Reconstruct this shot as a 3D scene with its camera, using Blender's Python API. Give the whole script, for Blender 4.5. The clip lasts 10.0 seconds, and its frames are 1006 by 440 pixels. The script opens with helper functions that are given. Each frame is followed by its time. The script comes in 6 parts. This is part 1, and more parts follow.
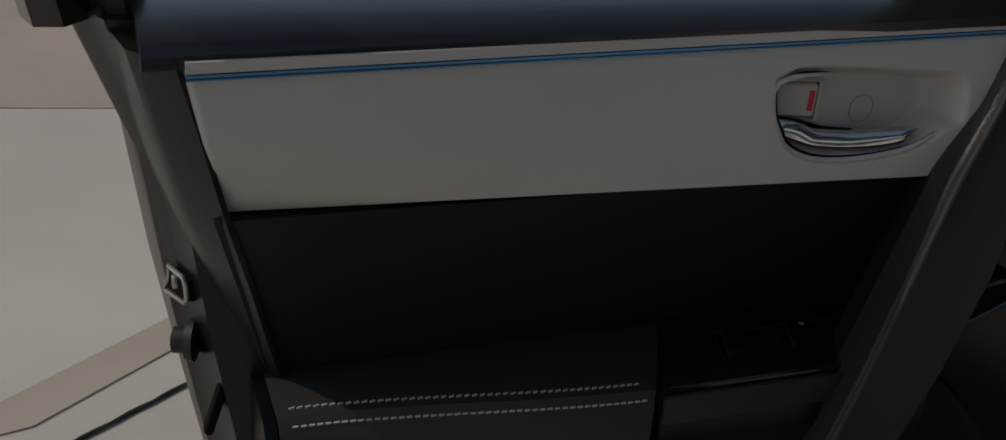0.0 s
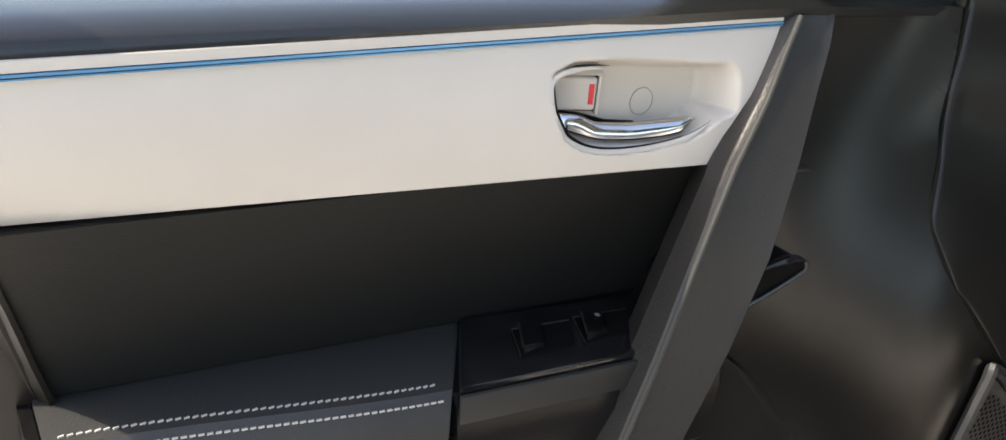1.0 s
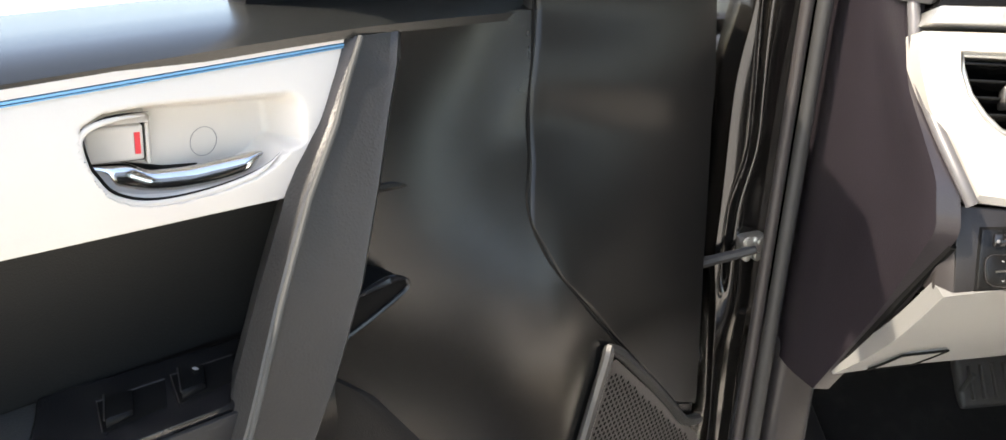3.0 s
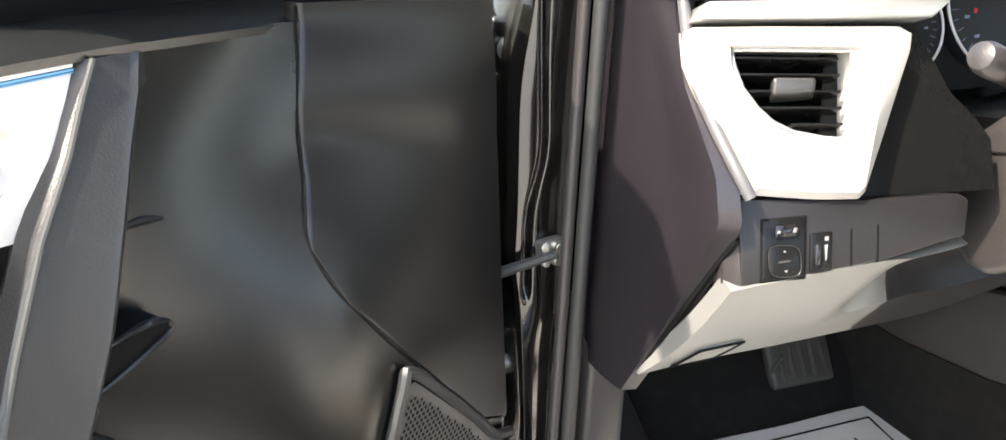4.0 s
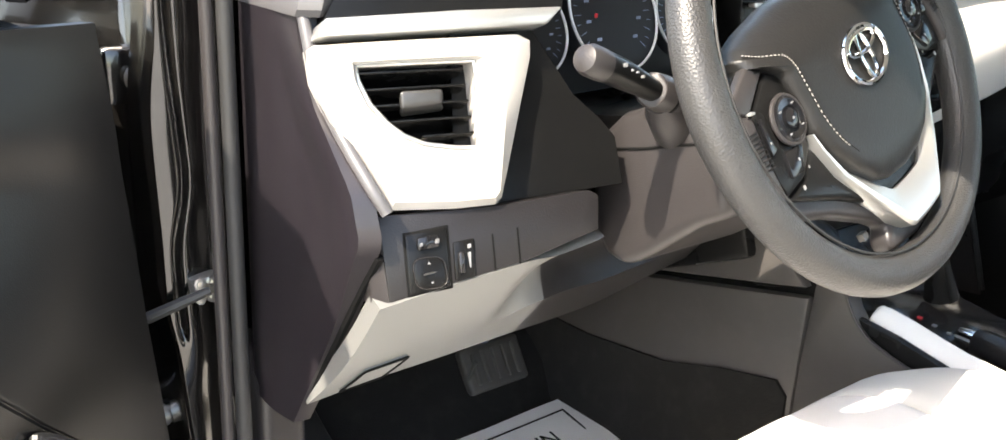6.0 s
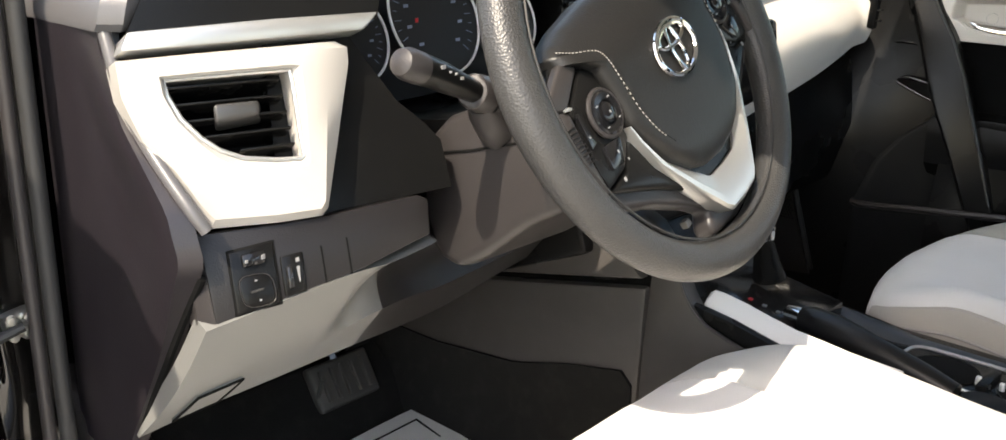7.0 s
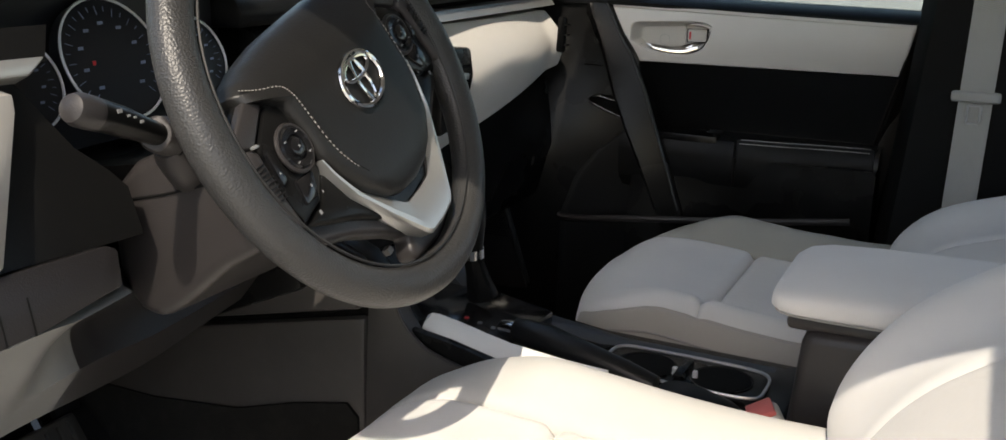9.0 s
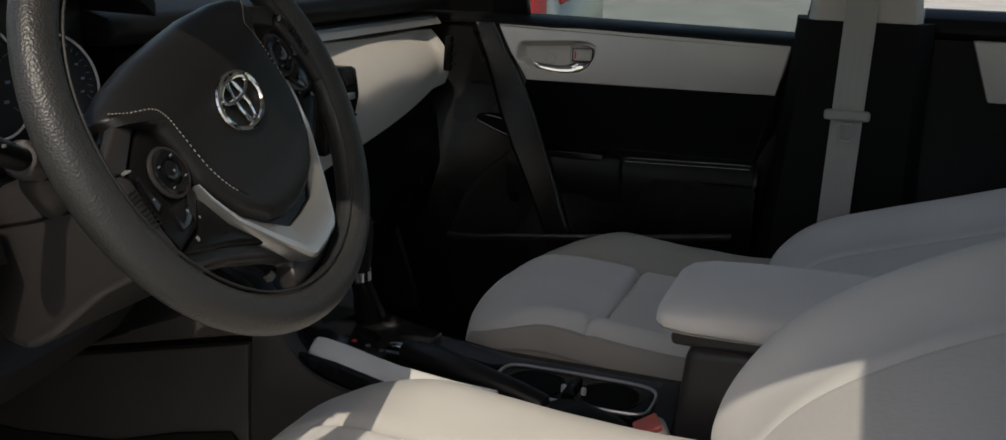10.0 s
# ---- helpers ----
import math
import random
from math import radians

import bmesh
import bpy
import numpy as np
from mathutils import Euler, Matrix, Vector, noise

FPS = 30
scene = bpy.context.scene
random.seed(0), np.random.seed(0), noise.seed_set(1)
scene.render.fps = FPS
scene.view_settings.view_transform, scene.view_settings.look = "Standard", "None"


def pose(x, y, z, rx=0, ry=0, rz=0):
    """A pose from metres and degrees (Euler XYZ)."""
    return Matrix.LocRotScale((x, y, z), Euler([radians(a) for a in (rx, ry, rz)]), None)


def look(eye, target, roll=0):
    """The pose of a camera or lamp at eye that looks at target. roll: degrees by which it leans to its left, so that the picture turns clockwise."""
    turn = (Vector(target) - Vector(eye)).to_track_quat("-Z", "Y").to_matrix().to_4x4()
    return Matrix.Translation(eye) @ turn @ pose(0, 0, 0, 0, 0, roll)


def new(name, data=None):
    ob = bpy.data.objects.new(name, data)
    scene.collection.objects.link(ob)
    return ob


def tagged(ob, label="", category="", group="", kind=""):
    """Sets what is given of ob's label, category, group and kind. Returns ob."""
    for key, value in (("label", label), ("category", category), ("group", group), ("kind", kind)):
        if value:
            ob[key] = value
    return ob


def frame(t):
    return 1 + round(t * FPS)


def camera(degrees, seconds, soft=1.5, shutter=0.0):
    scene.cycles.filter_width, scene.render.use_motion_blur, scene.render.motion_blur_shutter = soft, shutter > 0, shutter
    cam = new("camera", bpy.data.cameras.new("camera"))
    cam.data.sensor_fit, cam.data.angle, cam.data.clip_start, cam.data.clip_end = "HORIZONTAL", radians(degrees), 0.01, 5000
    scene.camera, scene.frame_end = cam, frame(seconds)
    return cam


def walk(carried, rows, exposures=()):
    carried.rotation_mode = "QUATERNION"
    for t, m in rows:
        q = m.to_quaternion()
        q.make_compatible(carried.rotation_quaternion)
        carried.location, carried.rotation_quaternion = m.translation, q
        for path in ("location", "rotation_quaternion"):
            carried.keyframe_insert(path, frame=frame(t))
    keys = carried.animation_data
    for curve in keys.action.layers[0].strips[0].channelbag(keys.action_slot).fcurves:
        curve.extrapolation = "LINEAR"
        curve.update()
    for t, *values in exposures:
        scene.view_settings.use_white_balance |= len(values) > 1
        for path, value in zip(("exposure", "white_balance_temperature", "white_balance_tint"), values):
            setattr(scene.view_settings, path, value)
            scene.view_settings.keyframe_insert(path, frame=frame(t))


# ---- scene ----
cam = camera(52.25, 10.0)
PATH = [
    (0, (-1.345, -0.458, 0.966), (-1.646, 1.358, 0.182), 4.5),
    (0.5, (-1.34, -0.453, 0.968), (-1.459, 1.392, 0.207), 5.3),
    (1, (-1.311, -0.447, 0.96), (-1.315, 1.41, 0.218), 5.4),
    (1.5, (-1.29, -0.441, 0.973), (-1.187, 1.402, 0.202), 5.0),
    (2, (-1.263, -0.434, 0.978), (-1.036, 1.397, 0.207), 4.6),
    (2.5, (-1.235, -0.432, 0.985), (-0.878, 1.389, 0.237), 4.0),
    (3, (-1.208, -0.426, 0.985), (-0.716, 1.373, 0.263), 3.4),
    (4.5, (-1.135, -0.399, 0.984), (-0.221, 1.24, 0.292), 2.7),
    (5, (-1.122, -0.406, 0.991), (-0.099, 1.172, 0.311), 2.8),
    (5.5, (-1.102, -0.417, 0.988), (0.02, 1.101, 0.326), 2.8),
    (7, (-1.068, -0.435, 0.978), (0.365, 0.816, 0.361), 1.2),
    (7.5, (-1.063, -0.442, 0.979), (0.453, 0.714, 0.374), 1.4),
    (8, (-1.065, -0.448, 0.979), (0.519, 0.619, 0.385), 1.9),
    (8.5, (-1.063, -0.456, 0.98), (0.6, 0.498, 0.409), 1.5),
    (9, (-1.06, -0.462, 0.981), (0.672, 0.373, 0.429), 0.8),
    (9.5, (-1.053, -0.459, 0.982), (0.722, 0.284, 0.437), 1.3),
    (10, (-1.052, -0.465, 0.985), (0.768, 0.181, 0.467), 1.7),
]
EXPOSURE = [(0.0, -1.1, 7700, 10), (0.2, 0.15, 7900, 11), (0.3, 0.5, 7900, 11), (0.5, 1.4, 8000, 11), (1.0, 1.8, 8000, 11), (2.5, 2.25, 8000, 11), (4.5, 3.06, 7600, 10), (5.5, 3.0, 7600, 10), (7.0, 2.15, 7900, 10), (8.0, 1.35, 7800, 10), (9.0, 1.12, 7700, 10), (9.5, 1.16, 7700, 10), (10.0, 0.0, 7700, 10)]
walk(cam, [(t, look(eye, target, roll)) for t, eye, target, roll in PATH], EXPOSURE)

# ---- world, sun, exposure ----
SUN = Vector((-0.605, -0.125, 0.785)).normalized()
world = bpy.data.worlds.new("sky")
scene.world = world
world.use_nodes = True
_wn = world.node_tree.nodes
_sky = _wn.new("ShaderNodeTexSky")
_sky.sky_type, _sky.sun_disc = "NISHITA", False
_sky.sun_elevation = math.asin(SUN.z)
_sky.sun_rotation = math.atan2(SUN.x, SUN.y)
_sky.dust_density = 1.5
_wn["Background"].inputs[1].default_value = 0.15
world.node_tree.links.new(_sky.outputs[0], _wn["Background"].inputs[0])
_sun = new("sun", bpy.data.lights.new("sun", "SUN"))
_sun.data.energy, _sun.data.angle, _sun.data.color = 2.0, radians(0.6), (1.0, 0.982, 0.95)
_sun.matrix_world = look(SUN * 20, (0, 0, 0))

# ---- materials ----
def mat(name, col, rough=0.5, metal=0.0, bump=0.0, scale=300.0, var=0.12, big=6.0, coat=0.0, tex="noise",
        sheen=0.0, dust=0.0, spec=0.5):
    """A procedural surface: colour drift at a large scale, roughness drift, fine relief, optional pale dust."""
    m = bpy.data.materials.new(name)
    m.use_nodes = True
    n, l = m.node_tree.nodes, m.node_tree.links
    b = n["Principled BSDF"]
    co = n.new("ShaderNodeTexCoord")
    drift = n.new("ShaderNodeTexNoise")
    drift.inputs["Scale"].default_value, drift.inputs["Detail"].default_value = big, 6
    l.new(co.outputs["Object"], drift.inputs["Vector"])
    ramp = n.new("ShaderNodeMapRange")
    ramp.inputs[1].default_value, ramp.inputs[2].default_value = 0.3, 0.7
    ramp.inputs[3].default_value, ramp.inputs[4].default_value = 1 - var, 1 + var
    l.new(drift.outputs[0], ramp.inputs[0])
    mul = n.new("ShaderNodeMix")
    mul.data_type, mul.blend_type = "RGBA", "MULTIPLY"
    mul.inputs[0].default_value = 1.0
    mul.inputs[6].default_value = (*col, 1)
    l.new(ramp.outputs[0], mul.inputs[7])
    last = mul.outputs[2]
    if dust:
        d = n.new("ShaderNodeTexNoise")
        d.inputs["Scale"].default_value, d.inputs["Detail"].default_value = 40, 10
        l.new(co.outputs["Object"], d.inputs["Vector"])
        dr = n.new("ShaderNodeMapRange")
        dr.inputs[1].default_value, dr.inputs[2].default_value = 0.5, 0.85
        dr.inputs[3].default_value, dr.inputs[4].default_value = 0.0, dust
        l.new(d.outputs[0], dr.inputs[0])
        dm = n.new("ShaderNodeMix")
        dm.data_type = "RGBA"
        l.new(dr.outputs[0], dm.inputs[0])
        l.new(last, dm.inputs[6])
        dm.inputs[7].default_value = (0.35, 0.33, 0.3, 1)
        last = dm.outputs[2]
    l.new(last, b.inputs["Base Color"])
    rr = n.new("ShaderNodeMapRange")
    rr.inputs[1].default_value, rr.inputs[2].default_value = 0.3, 0.7
    rr.inputs[3].default_value, rr.inputs[4].default_value = max(rough * 0.94, 0.02), min(rough * 1.06, 1)
    l.new(drift.outputs[0], rr.inputs[0])
    l.new(rr.outputs[0], b.inputs["Roughness"])
    b.inputs["Metallic"].default_value = metal
    b.inputs["Specular IOR Level"].default_value = spec
    b.inputs["Coat Weight"].default_value = coat
    b.inputs["Coat Roughness"].default_value = 0.06
    b.inputs["Sheen Weight"].default_value = sheen
    if bump:
        if tex == "leather":
            f = n.new("ShaderNodeTexVoronoi")
            f.feature = "SMOOTH_F1"
        elif tex == "weave":
            f = n.new("ShaderNodeTexWave")
            f.inputs["Distortion"].default_value = 1.5
        else:
            f = n.new("ShaderNodeTexNoise")
            f.inputs["Detail"].default_value = 3
        f.inputs["Scale"].default_value = scale
        l.new(co.outputs["Object"], f.inputs["Vector"])
        bp = n.new("ShaderNodeBump")
        bp.inputs["Strength"].default_value, bp.inputs["Distance"].default_value = bump, 0.0006
        l.new(f.outputs[0], bp.inputs["Height"])
        l.new(bp.outputs[0], b.inputs["Normal"])
    return m

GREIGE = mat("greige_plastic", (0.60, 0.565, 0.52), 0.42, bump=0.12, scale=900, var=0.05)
# same greige, lowered so the vent surround does not clip in the sun
GREIGE_DASH = mat("greige_plastic_toned_down", (0.40, 0.38, 0.35), 0.42, bump=0.12, scale=900, var=0.05)
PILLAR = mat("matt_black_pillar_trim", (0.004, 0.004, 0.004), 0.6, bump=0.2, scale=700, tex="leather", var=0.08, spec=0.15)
# greige lowered to carry the shade of the down-facing knee panel
GREIGE_DARK = mat("greige_plastic_shaded", (0.155, 0.155, 0.149), 0.42, bump=0.2, scale=900, var=0.06)
BLACK = mat("black_grained_plastic", (0.0075, 0.0075, 0.008), 0.30, bump=0.22, scale=700, tex="leather", var=0.07, dust=0.006, spec=0.32)
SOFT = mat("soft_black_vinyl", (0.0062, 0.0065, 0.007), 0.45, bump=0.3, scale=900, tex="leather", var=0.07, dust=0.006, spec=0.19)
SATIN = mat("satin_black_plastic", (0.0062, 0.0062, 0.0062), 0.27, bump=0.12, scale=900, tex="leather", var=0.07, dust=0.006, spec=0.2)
ENDPL = mat("dark_plum_grey_plastic", (0.0155, 0.0130, 0.0158), 0.30, bump=0.18, scale=800, tex="leather", var=0.07, dust=0.006, spec=0.42)
CAP = mat("satin_black_vinyl", (0.012, 0.013, 0.0128), 0.25, bump=0.1, scale=900, tex="leather", var=0.06, dust=0.006, spec=0.75)
GREYPL = mat("dark_grey_plastic", (0.031, 0.028, 0.028), 0.36, bump=0.2, scale=800, tex="leather", var=0.07, dust=0.006, spec=0.35)
# brownish grey plastic, lighter to carry bounced light on the console side
SIDEPL = mat("bounce_lit_grey_plastic", (0.058, 0.053, 0.050), 0.42, bump=0.25, scale=800, tex="leather", var=0.12, dust=0.03)
KICKPL = mat("satin_black_kick_plastic", (0.0060, 0.0060, 0.0060), 0.30, bump=0.1, scale=900, tex="leather", var=0.06, spec=0.32)
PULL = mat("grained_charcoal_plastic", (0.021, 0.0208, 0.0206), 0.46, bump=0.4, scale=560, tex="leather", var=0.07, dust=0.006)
GLOSS = mat("piano_black_plastic", (0.008, 0.008, 0.009), 0.12, var=0.1, dust=0.06)
PAINT = mat("black_car_paint", (0.006, 0.0055, 0.005), 0.14, coat=0.6, var=0.1, dust=0.03)
BROWNBLACK = mat("brown_black_door_paint", (0.013, 0.011, 0.0095), 0.32, bump=0.1, scale=900, var=0.08, dust=0.006, spec=0.35)
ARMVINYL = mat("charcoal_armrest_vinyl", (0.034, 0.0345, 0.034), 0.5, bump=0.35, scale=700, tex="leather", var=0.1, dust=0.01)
DOORPL = mat("smooth_black_door_plastic", (0.0042, 0.0042, 0.0043), 0.26, bump=0.08, scale=900, tex="leather", var=0.06, spec=0.55)
# pale grey for the pull bar's edge highlight and the pedal's worn rim
WORN_LIT = mat("worn_and_lit_grey_edge", (0.06, 0.062, 0.06), 0.65, var=0.2, spec=0.2)
INSERT = mat("soft_black_insert_vinyl", (0.0125, 0.0130, 0.0128), 0.6, bump=0.3, scale=900, tex="leather", var=0.06, spec=0.3)
RUBBER = mat("black_rubber", (0.02, 0.02, 0.02), 0.6, bump=0.2, scale=300)
CHROME = mat("chrome", (0.66, 0.66, 0.66), 0.09, 1.0, var=0.03)
SILVER = mat("satin_silver", (0.52, 0.52, 0.505), 0.34, 0.75, bump=0.05, scale=1200, var=0.05)
STEEL = mat("zinc_steel", (0.5, 0.49, 0.46), 0.35, 0.9, bump=0.2, scale=150, var=0.2)
RINGWHITE = mat("bright_ring", (0.75, 0.76, 0.76), 0.35, 0.25, var=0.03)
SKY_GLINT = mat("sky_blue_glint", (0.13, 0.36, 0.60), 0.25, 0.3, var=0.05)
RED = mat("red_mark", (0.75, 0.05, 0.06), 0.4, var=0.05)
PINK = mat("red_button", (0.72, 0.16, 0.14), 0.45, var=0.05)
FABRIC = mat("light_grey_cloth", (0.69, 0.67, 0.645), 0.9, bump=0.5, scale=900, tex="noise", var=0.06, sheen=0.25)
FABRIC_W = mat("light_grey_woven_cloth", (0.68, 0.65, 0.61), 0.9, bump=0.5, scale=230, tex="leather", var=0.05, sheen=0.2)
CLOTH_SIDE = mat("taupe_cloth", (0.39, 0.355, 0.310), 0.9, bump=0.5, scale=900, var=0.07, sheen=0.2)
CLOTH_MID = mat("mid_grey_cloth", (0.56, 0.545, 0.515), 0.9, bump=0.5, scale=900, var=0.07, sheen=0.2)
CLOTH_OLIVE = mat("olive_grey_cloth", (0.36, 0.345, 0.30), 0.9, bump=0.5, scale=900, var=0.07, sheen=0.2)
SEAM = mat("seam_thread", (0.30, 0.28, 0.26), 0.9, var=0.05)
THREAD = mat("white_thread", (0.55, 0.53, 0.50), 0.8, var=0.05)
BELT = mat("grey_webbing", (0.40, 0.39, 0.36), 0.85, bump=0.6, scale=500, tex="weave", var=0.05)
CARPET = mat("black_carpet", (0.014, 0.0135, 0.013), 0.95, bump=1.0, scale=500, var=0.3, dust=0.03, spec=0.2)
# brake pedal rubber, paler than the accelerator's
PEDAL = mat("pale_grey_rubber", (0.055, 0.053, 0.050), 0.6, bump=0.2, scale=300)
PAPER = mat("white_paper", (0.86, 0.85, 0.83), 0.8, bump=0.1, scale=60, var=0.03)
# black for print, joints and the shade inside slots and holes
INK_SHADE = mat("black_ink_and_shade", (0.005, 0.005, 0.005), 0.8, var=0.05, spec=0.1)
GREYMARK = mat("grey_print", (0.22, 0.22, 0.22), 0.5, var=0.03)
DIALBLUE = mat("dim_blue_print", (0.22, 0.27, 0.38), 0.5, var=0.03)
GAUGE = mat("gauge_black", (0.012, 0.013, 0.016), 0.3, var=0.1)
CONCRETE = mat("pale_concrete", (0.56, 0.53, 0.48), 0.85, bump=0.6, scale=120, var=0.12, big=1.2)
CONCRETE_B = mat("brown_stained_concrete", (0.45, 0.395, 0.33), 0.85, bump=0.6, scale=120, var=0.15, big=1.5)
HEADLINER = mat("beige_trim", (0.55, 0.52, 0.47), 0.8, bump=0.2, scale=500, var=0.04)

GLASS = bpy.data.materials.new("window_glass")
GLASS.use_nodes = True
_g = GLASS.node_tree.nodes["Principled BSDF"]
_g.inputs["Transmission Weight"].default_value, _g.inputs["Roughness"].default_value = 1.0, 0.0
_g.inputs["IOR"].default_value, _g.inputs["Base Color"].default_value = 1.02, (0.86, 0.92, 0.89, 1)

TINT = bpy.data.materials.new("tinted_glass")
TINT.use_nodes = True
_t = TINT.node_tree.nodes["Principled BSDF"]
_t.inputs["Transmission Weight"].default_value, _t.inputs["Roughness"].default_value = 1.0, 0.0
_t.inputs["IOR"].default_value, _t.inputs["Base Color"].default_value = 1.05, (0.38, 0.44, 0.435, 1)

# ---- mesh helpers ----
SIDE = -1            # -1: the driver's side; 1: mirrored for the passenger's side
ORIGIN = {}          # thing -> the place that its mesh coordinates count from

def thing(name, at, label, category, group="", kind="", spin=0.0):
    e = new(name)
    e.empty_display_size = 0.05
    p = Vector((at[0] * -SIDE, at[1], at[2]))
    e.matrix_basis = Matrix.Translation(p) @ Matrix.Rotation(spin, 4, "Z")
    ORIGIN[e] = Vector(at)
    return tagged(e, label, category, group, kind)

def part(name, bm, material, parent=None, label="", angle=38, flat=False):
    o = ORIGIN[parent] if parent else Vector()
    bmesh.ops.translate(bm, vec=-o, verts=bm.verts)
    if SIDE == 1:
        bmesh.ops.scale(bm, vec=(-1, 1, 1), verts=bm.verts)
    bmesh.ops.recalc_face_normals(bm, faces=bm.faces)
    me = bpy.data.meshes.new(name)
    bm.to_mesh(me)
    bm.free()
    if not flat:
        me.polygons.foreach_set("use_smooth", [True] * len(me.polygons))
        me.set_sharp_from_angle(angle=radians(angle))
    me.materials.append(material)
    ob = new(name, me)
    if parent:
        ob.parent = parent
        ORIGIN[ob] = o
    if label:
        ob["label"] = label
    return ob

def put3(axis, a, p):
    return {"x": (a, p[0], p[1]), "y": (p[0], a, p[1]), "z": (p[0], p[1], a)}[axis]

def bevel(bm, r, seg=2, deg=30):
    if r:
        es = [e for e in bm.edges if len(e.link_faces) == 2 and e.calc_face_angle(0) > radians(deg)]
        bmesh.ops.bevel(bm, geom=es, offset=r, segments=seg, profile=0.5, affect="EDGES", clamp_overlap=True)

def prism(poly, axis, a, b, r=0.0, seg=2, bm=None):
    """A polygon in the plane across the axis, drawn out from a to b, with rounded edges."""
    bm = bm or bmesh.new()
    v0 = [bm.verts.new(put3(axis, a, p)) for p in poly]
    v1 = [bm.verts.new(put3(axis, b, p)) for p in poly]
    n = len(poly)
    bm.faces.new(v0)
    bm.faces.new(v1[::-1])
    for i in range(n):
        bm.faces.new((v0[i], v1[i], v1[(i + 1) % n], v0[(i + 1) % n]))
    bmesh.ops.recalc_face_normals(bm, faces=bm.faces)
    bevel(bm, r, seg)
    return bm

def hexa(c, r=0.0, seg=2):
    """A solid from eight corners: four below, four above, in the same order."""
    bm = bmesh.new()
    v = [bm.verts.new(p) for p in c]
    for f in ((0, 1, 2, 3), (4, 5, 6, 7), (0, 1, 5, 4), (1, 2, 6, 5), (2, 3, 7, 6), (3, 0, 4, 7)):
        bm.faces.new([v[i] for i in f])
    bmesh.ops.recalc_face_normals(bm, faces=bm.faces)
    bevel(bm, r, seg)
    return bm

def box(c, s, r=0.0, seg=2, turn=None):
    bm = bmesh.new()
    bmesh.ops.create_cube(bm, size=1)
    bmesh.ops.scale(bm, vec=s, verts=bm.verts)
    bevel(bm, r, seg)
    if turn:
        bmesh.ops.transform(bm, matrix=turn.to_3x3().to_4x4(), verts=bm.verts)
    bmesh.ops.translate(bm, vec=c, verts=bm.verts)
    return bm

def tube(pts, r, n=10, closed=False, squash=1.0):
    """A round bar along a line; r one radius or one for each point."""
    bm = bmesh.new()
    pts = [Vector(p) for p in pts]
    rad = r if isinstance(r, (list, tuple)) else [r] * len(pts)
    rings, m = [], len(pts)
    up = None
    for i, p in enumerate(pts):
        a, b = (pts[i - 1], pts[(i + 1) % m]) if closed else (pts[max(i - 1, 0)], pts[min(i + 1, m - 1)])
        d = (b - a).normalized()
        if up is None:
            up = d.orthogonal().normalized()
        up = (up - d * up.dot(d)).normalized()
        w = d.cross(up)
        rings.append([bm.verts.new(p + rad[i] * (up * math.cos(2 * math.pi * k / n) + w * squash * math.sin(2 * math.pi * k / n))) for k in range(n)])
    skin(bm, rings, closed)
    return bm

def skin(bm, rings, closed=False, cap=True):
    n = len(rings[0])
    for a, b in zip(rings, rings[1:] + (rings[:1] if closed else [])):
        for k in range(n):
            bm.faces.new((a[k], a[(k + 1) % n], b[(k + 1) % n], b[k]))
    if cap and not closed:
        bm.faces.new(rings[0][::-1])
        bm.faces.new(rings[-1])

def loft(rings):
    bm = bmesh.new()
    skin(bm, [[bm.verts.new(p) for p in r] for r in rings])
    return bm

def sheet(fn, nu, nv, back=None):
    """A surface fn(u, v), u and v from 0 to 1; with back, a solid of that thickness (a vector)."""
    bm = bmesh.new()
    def lay(off):
        return [[bm.verts.new(Vector(fn(i / nu, j / nv)) + off) for j in range(nv + 1)] for i in range(nu + 1)]
    top = lay(Vector())
    for i in range(nu):
        for j in range(nv):
            bm.faces.new((top[i][j], top[i + 1][j], top[i + 1][j + 1], top[i][j + 1]))
    if back is not None:
        low = lay(Vector(back))
        for i in range(nu):
            for j in range(nv):
                bm.faces.new((low[i][j], low[i][j + 1], low[i + 1][j + 1], low[i + 1][j]))
        rim = [(i, 0) for i in range(nu)] + [(nu, j) for j in range(nv)] + [(i, nv) for i in range(nu, 0, -1)] + [(0, j) for j in range(nv, 0, -1)]
        for (i, j), (k, m) in zip(rim, rim[1:] + rim[:1]):
            bm.faces.new((top[i][j], top[k][m], low[k][m], low[i][j]))
    return bm

def lathe(profile, at, axis, n=24):
    """A turned body: (radius, height along the axis) pairs from at."""
    bm = bmesh.new()
    z = Vector(axis).normalized()
    x = z.orthogonal().normalized()
    y = z.cross(x)
    rings = [[bm.verts.new(Vector(at) + z * h + max(r, 1e-4) * (x * math.cos(2 * math.pi * k / n) + y * math.sin(2 * math.pi * k / n))) for k in range(n)] for r, h in profile]
    skin(bm, rings)
    return bm

def curve_through(pts, n):
    """n + 1 places on a smooth line through the given points (Catmull-Rom)."""
    P = [Vector(p) for p in pts]
    P = [P[0] * 2 - P[1]] + P + [P[-1] * 2 - P[-2]]
    out, m = [], len(P) - 3
    for i in range(n + 1):
        s = min(i / n * m, m - 1e-6)
        k, t = int(s), s - int(s)
        a, b, c, d = P[k:k + 4]
        out.append(0.5 * (2 * b + (c - a) * t + (2 * a - 5 * b + 4 * c - d) * t * t + (3 * b - a - 3 * c + d) * t ** 3))
    return out

def mix(a, b, t):
    return a + (b - a) * t

def ease(a, b, x):
    t = min(max((x - a) / (b - a), 0), 1)
    return t * t * (3 - 2 * t)

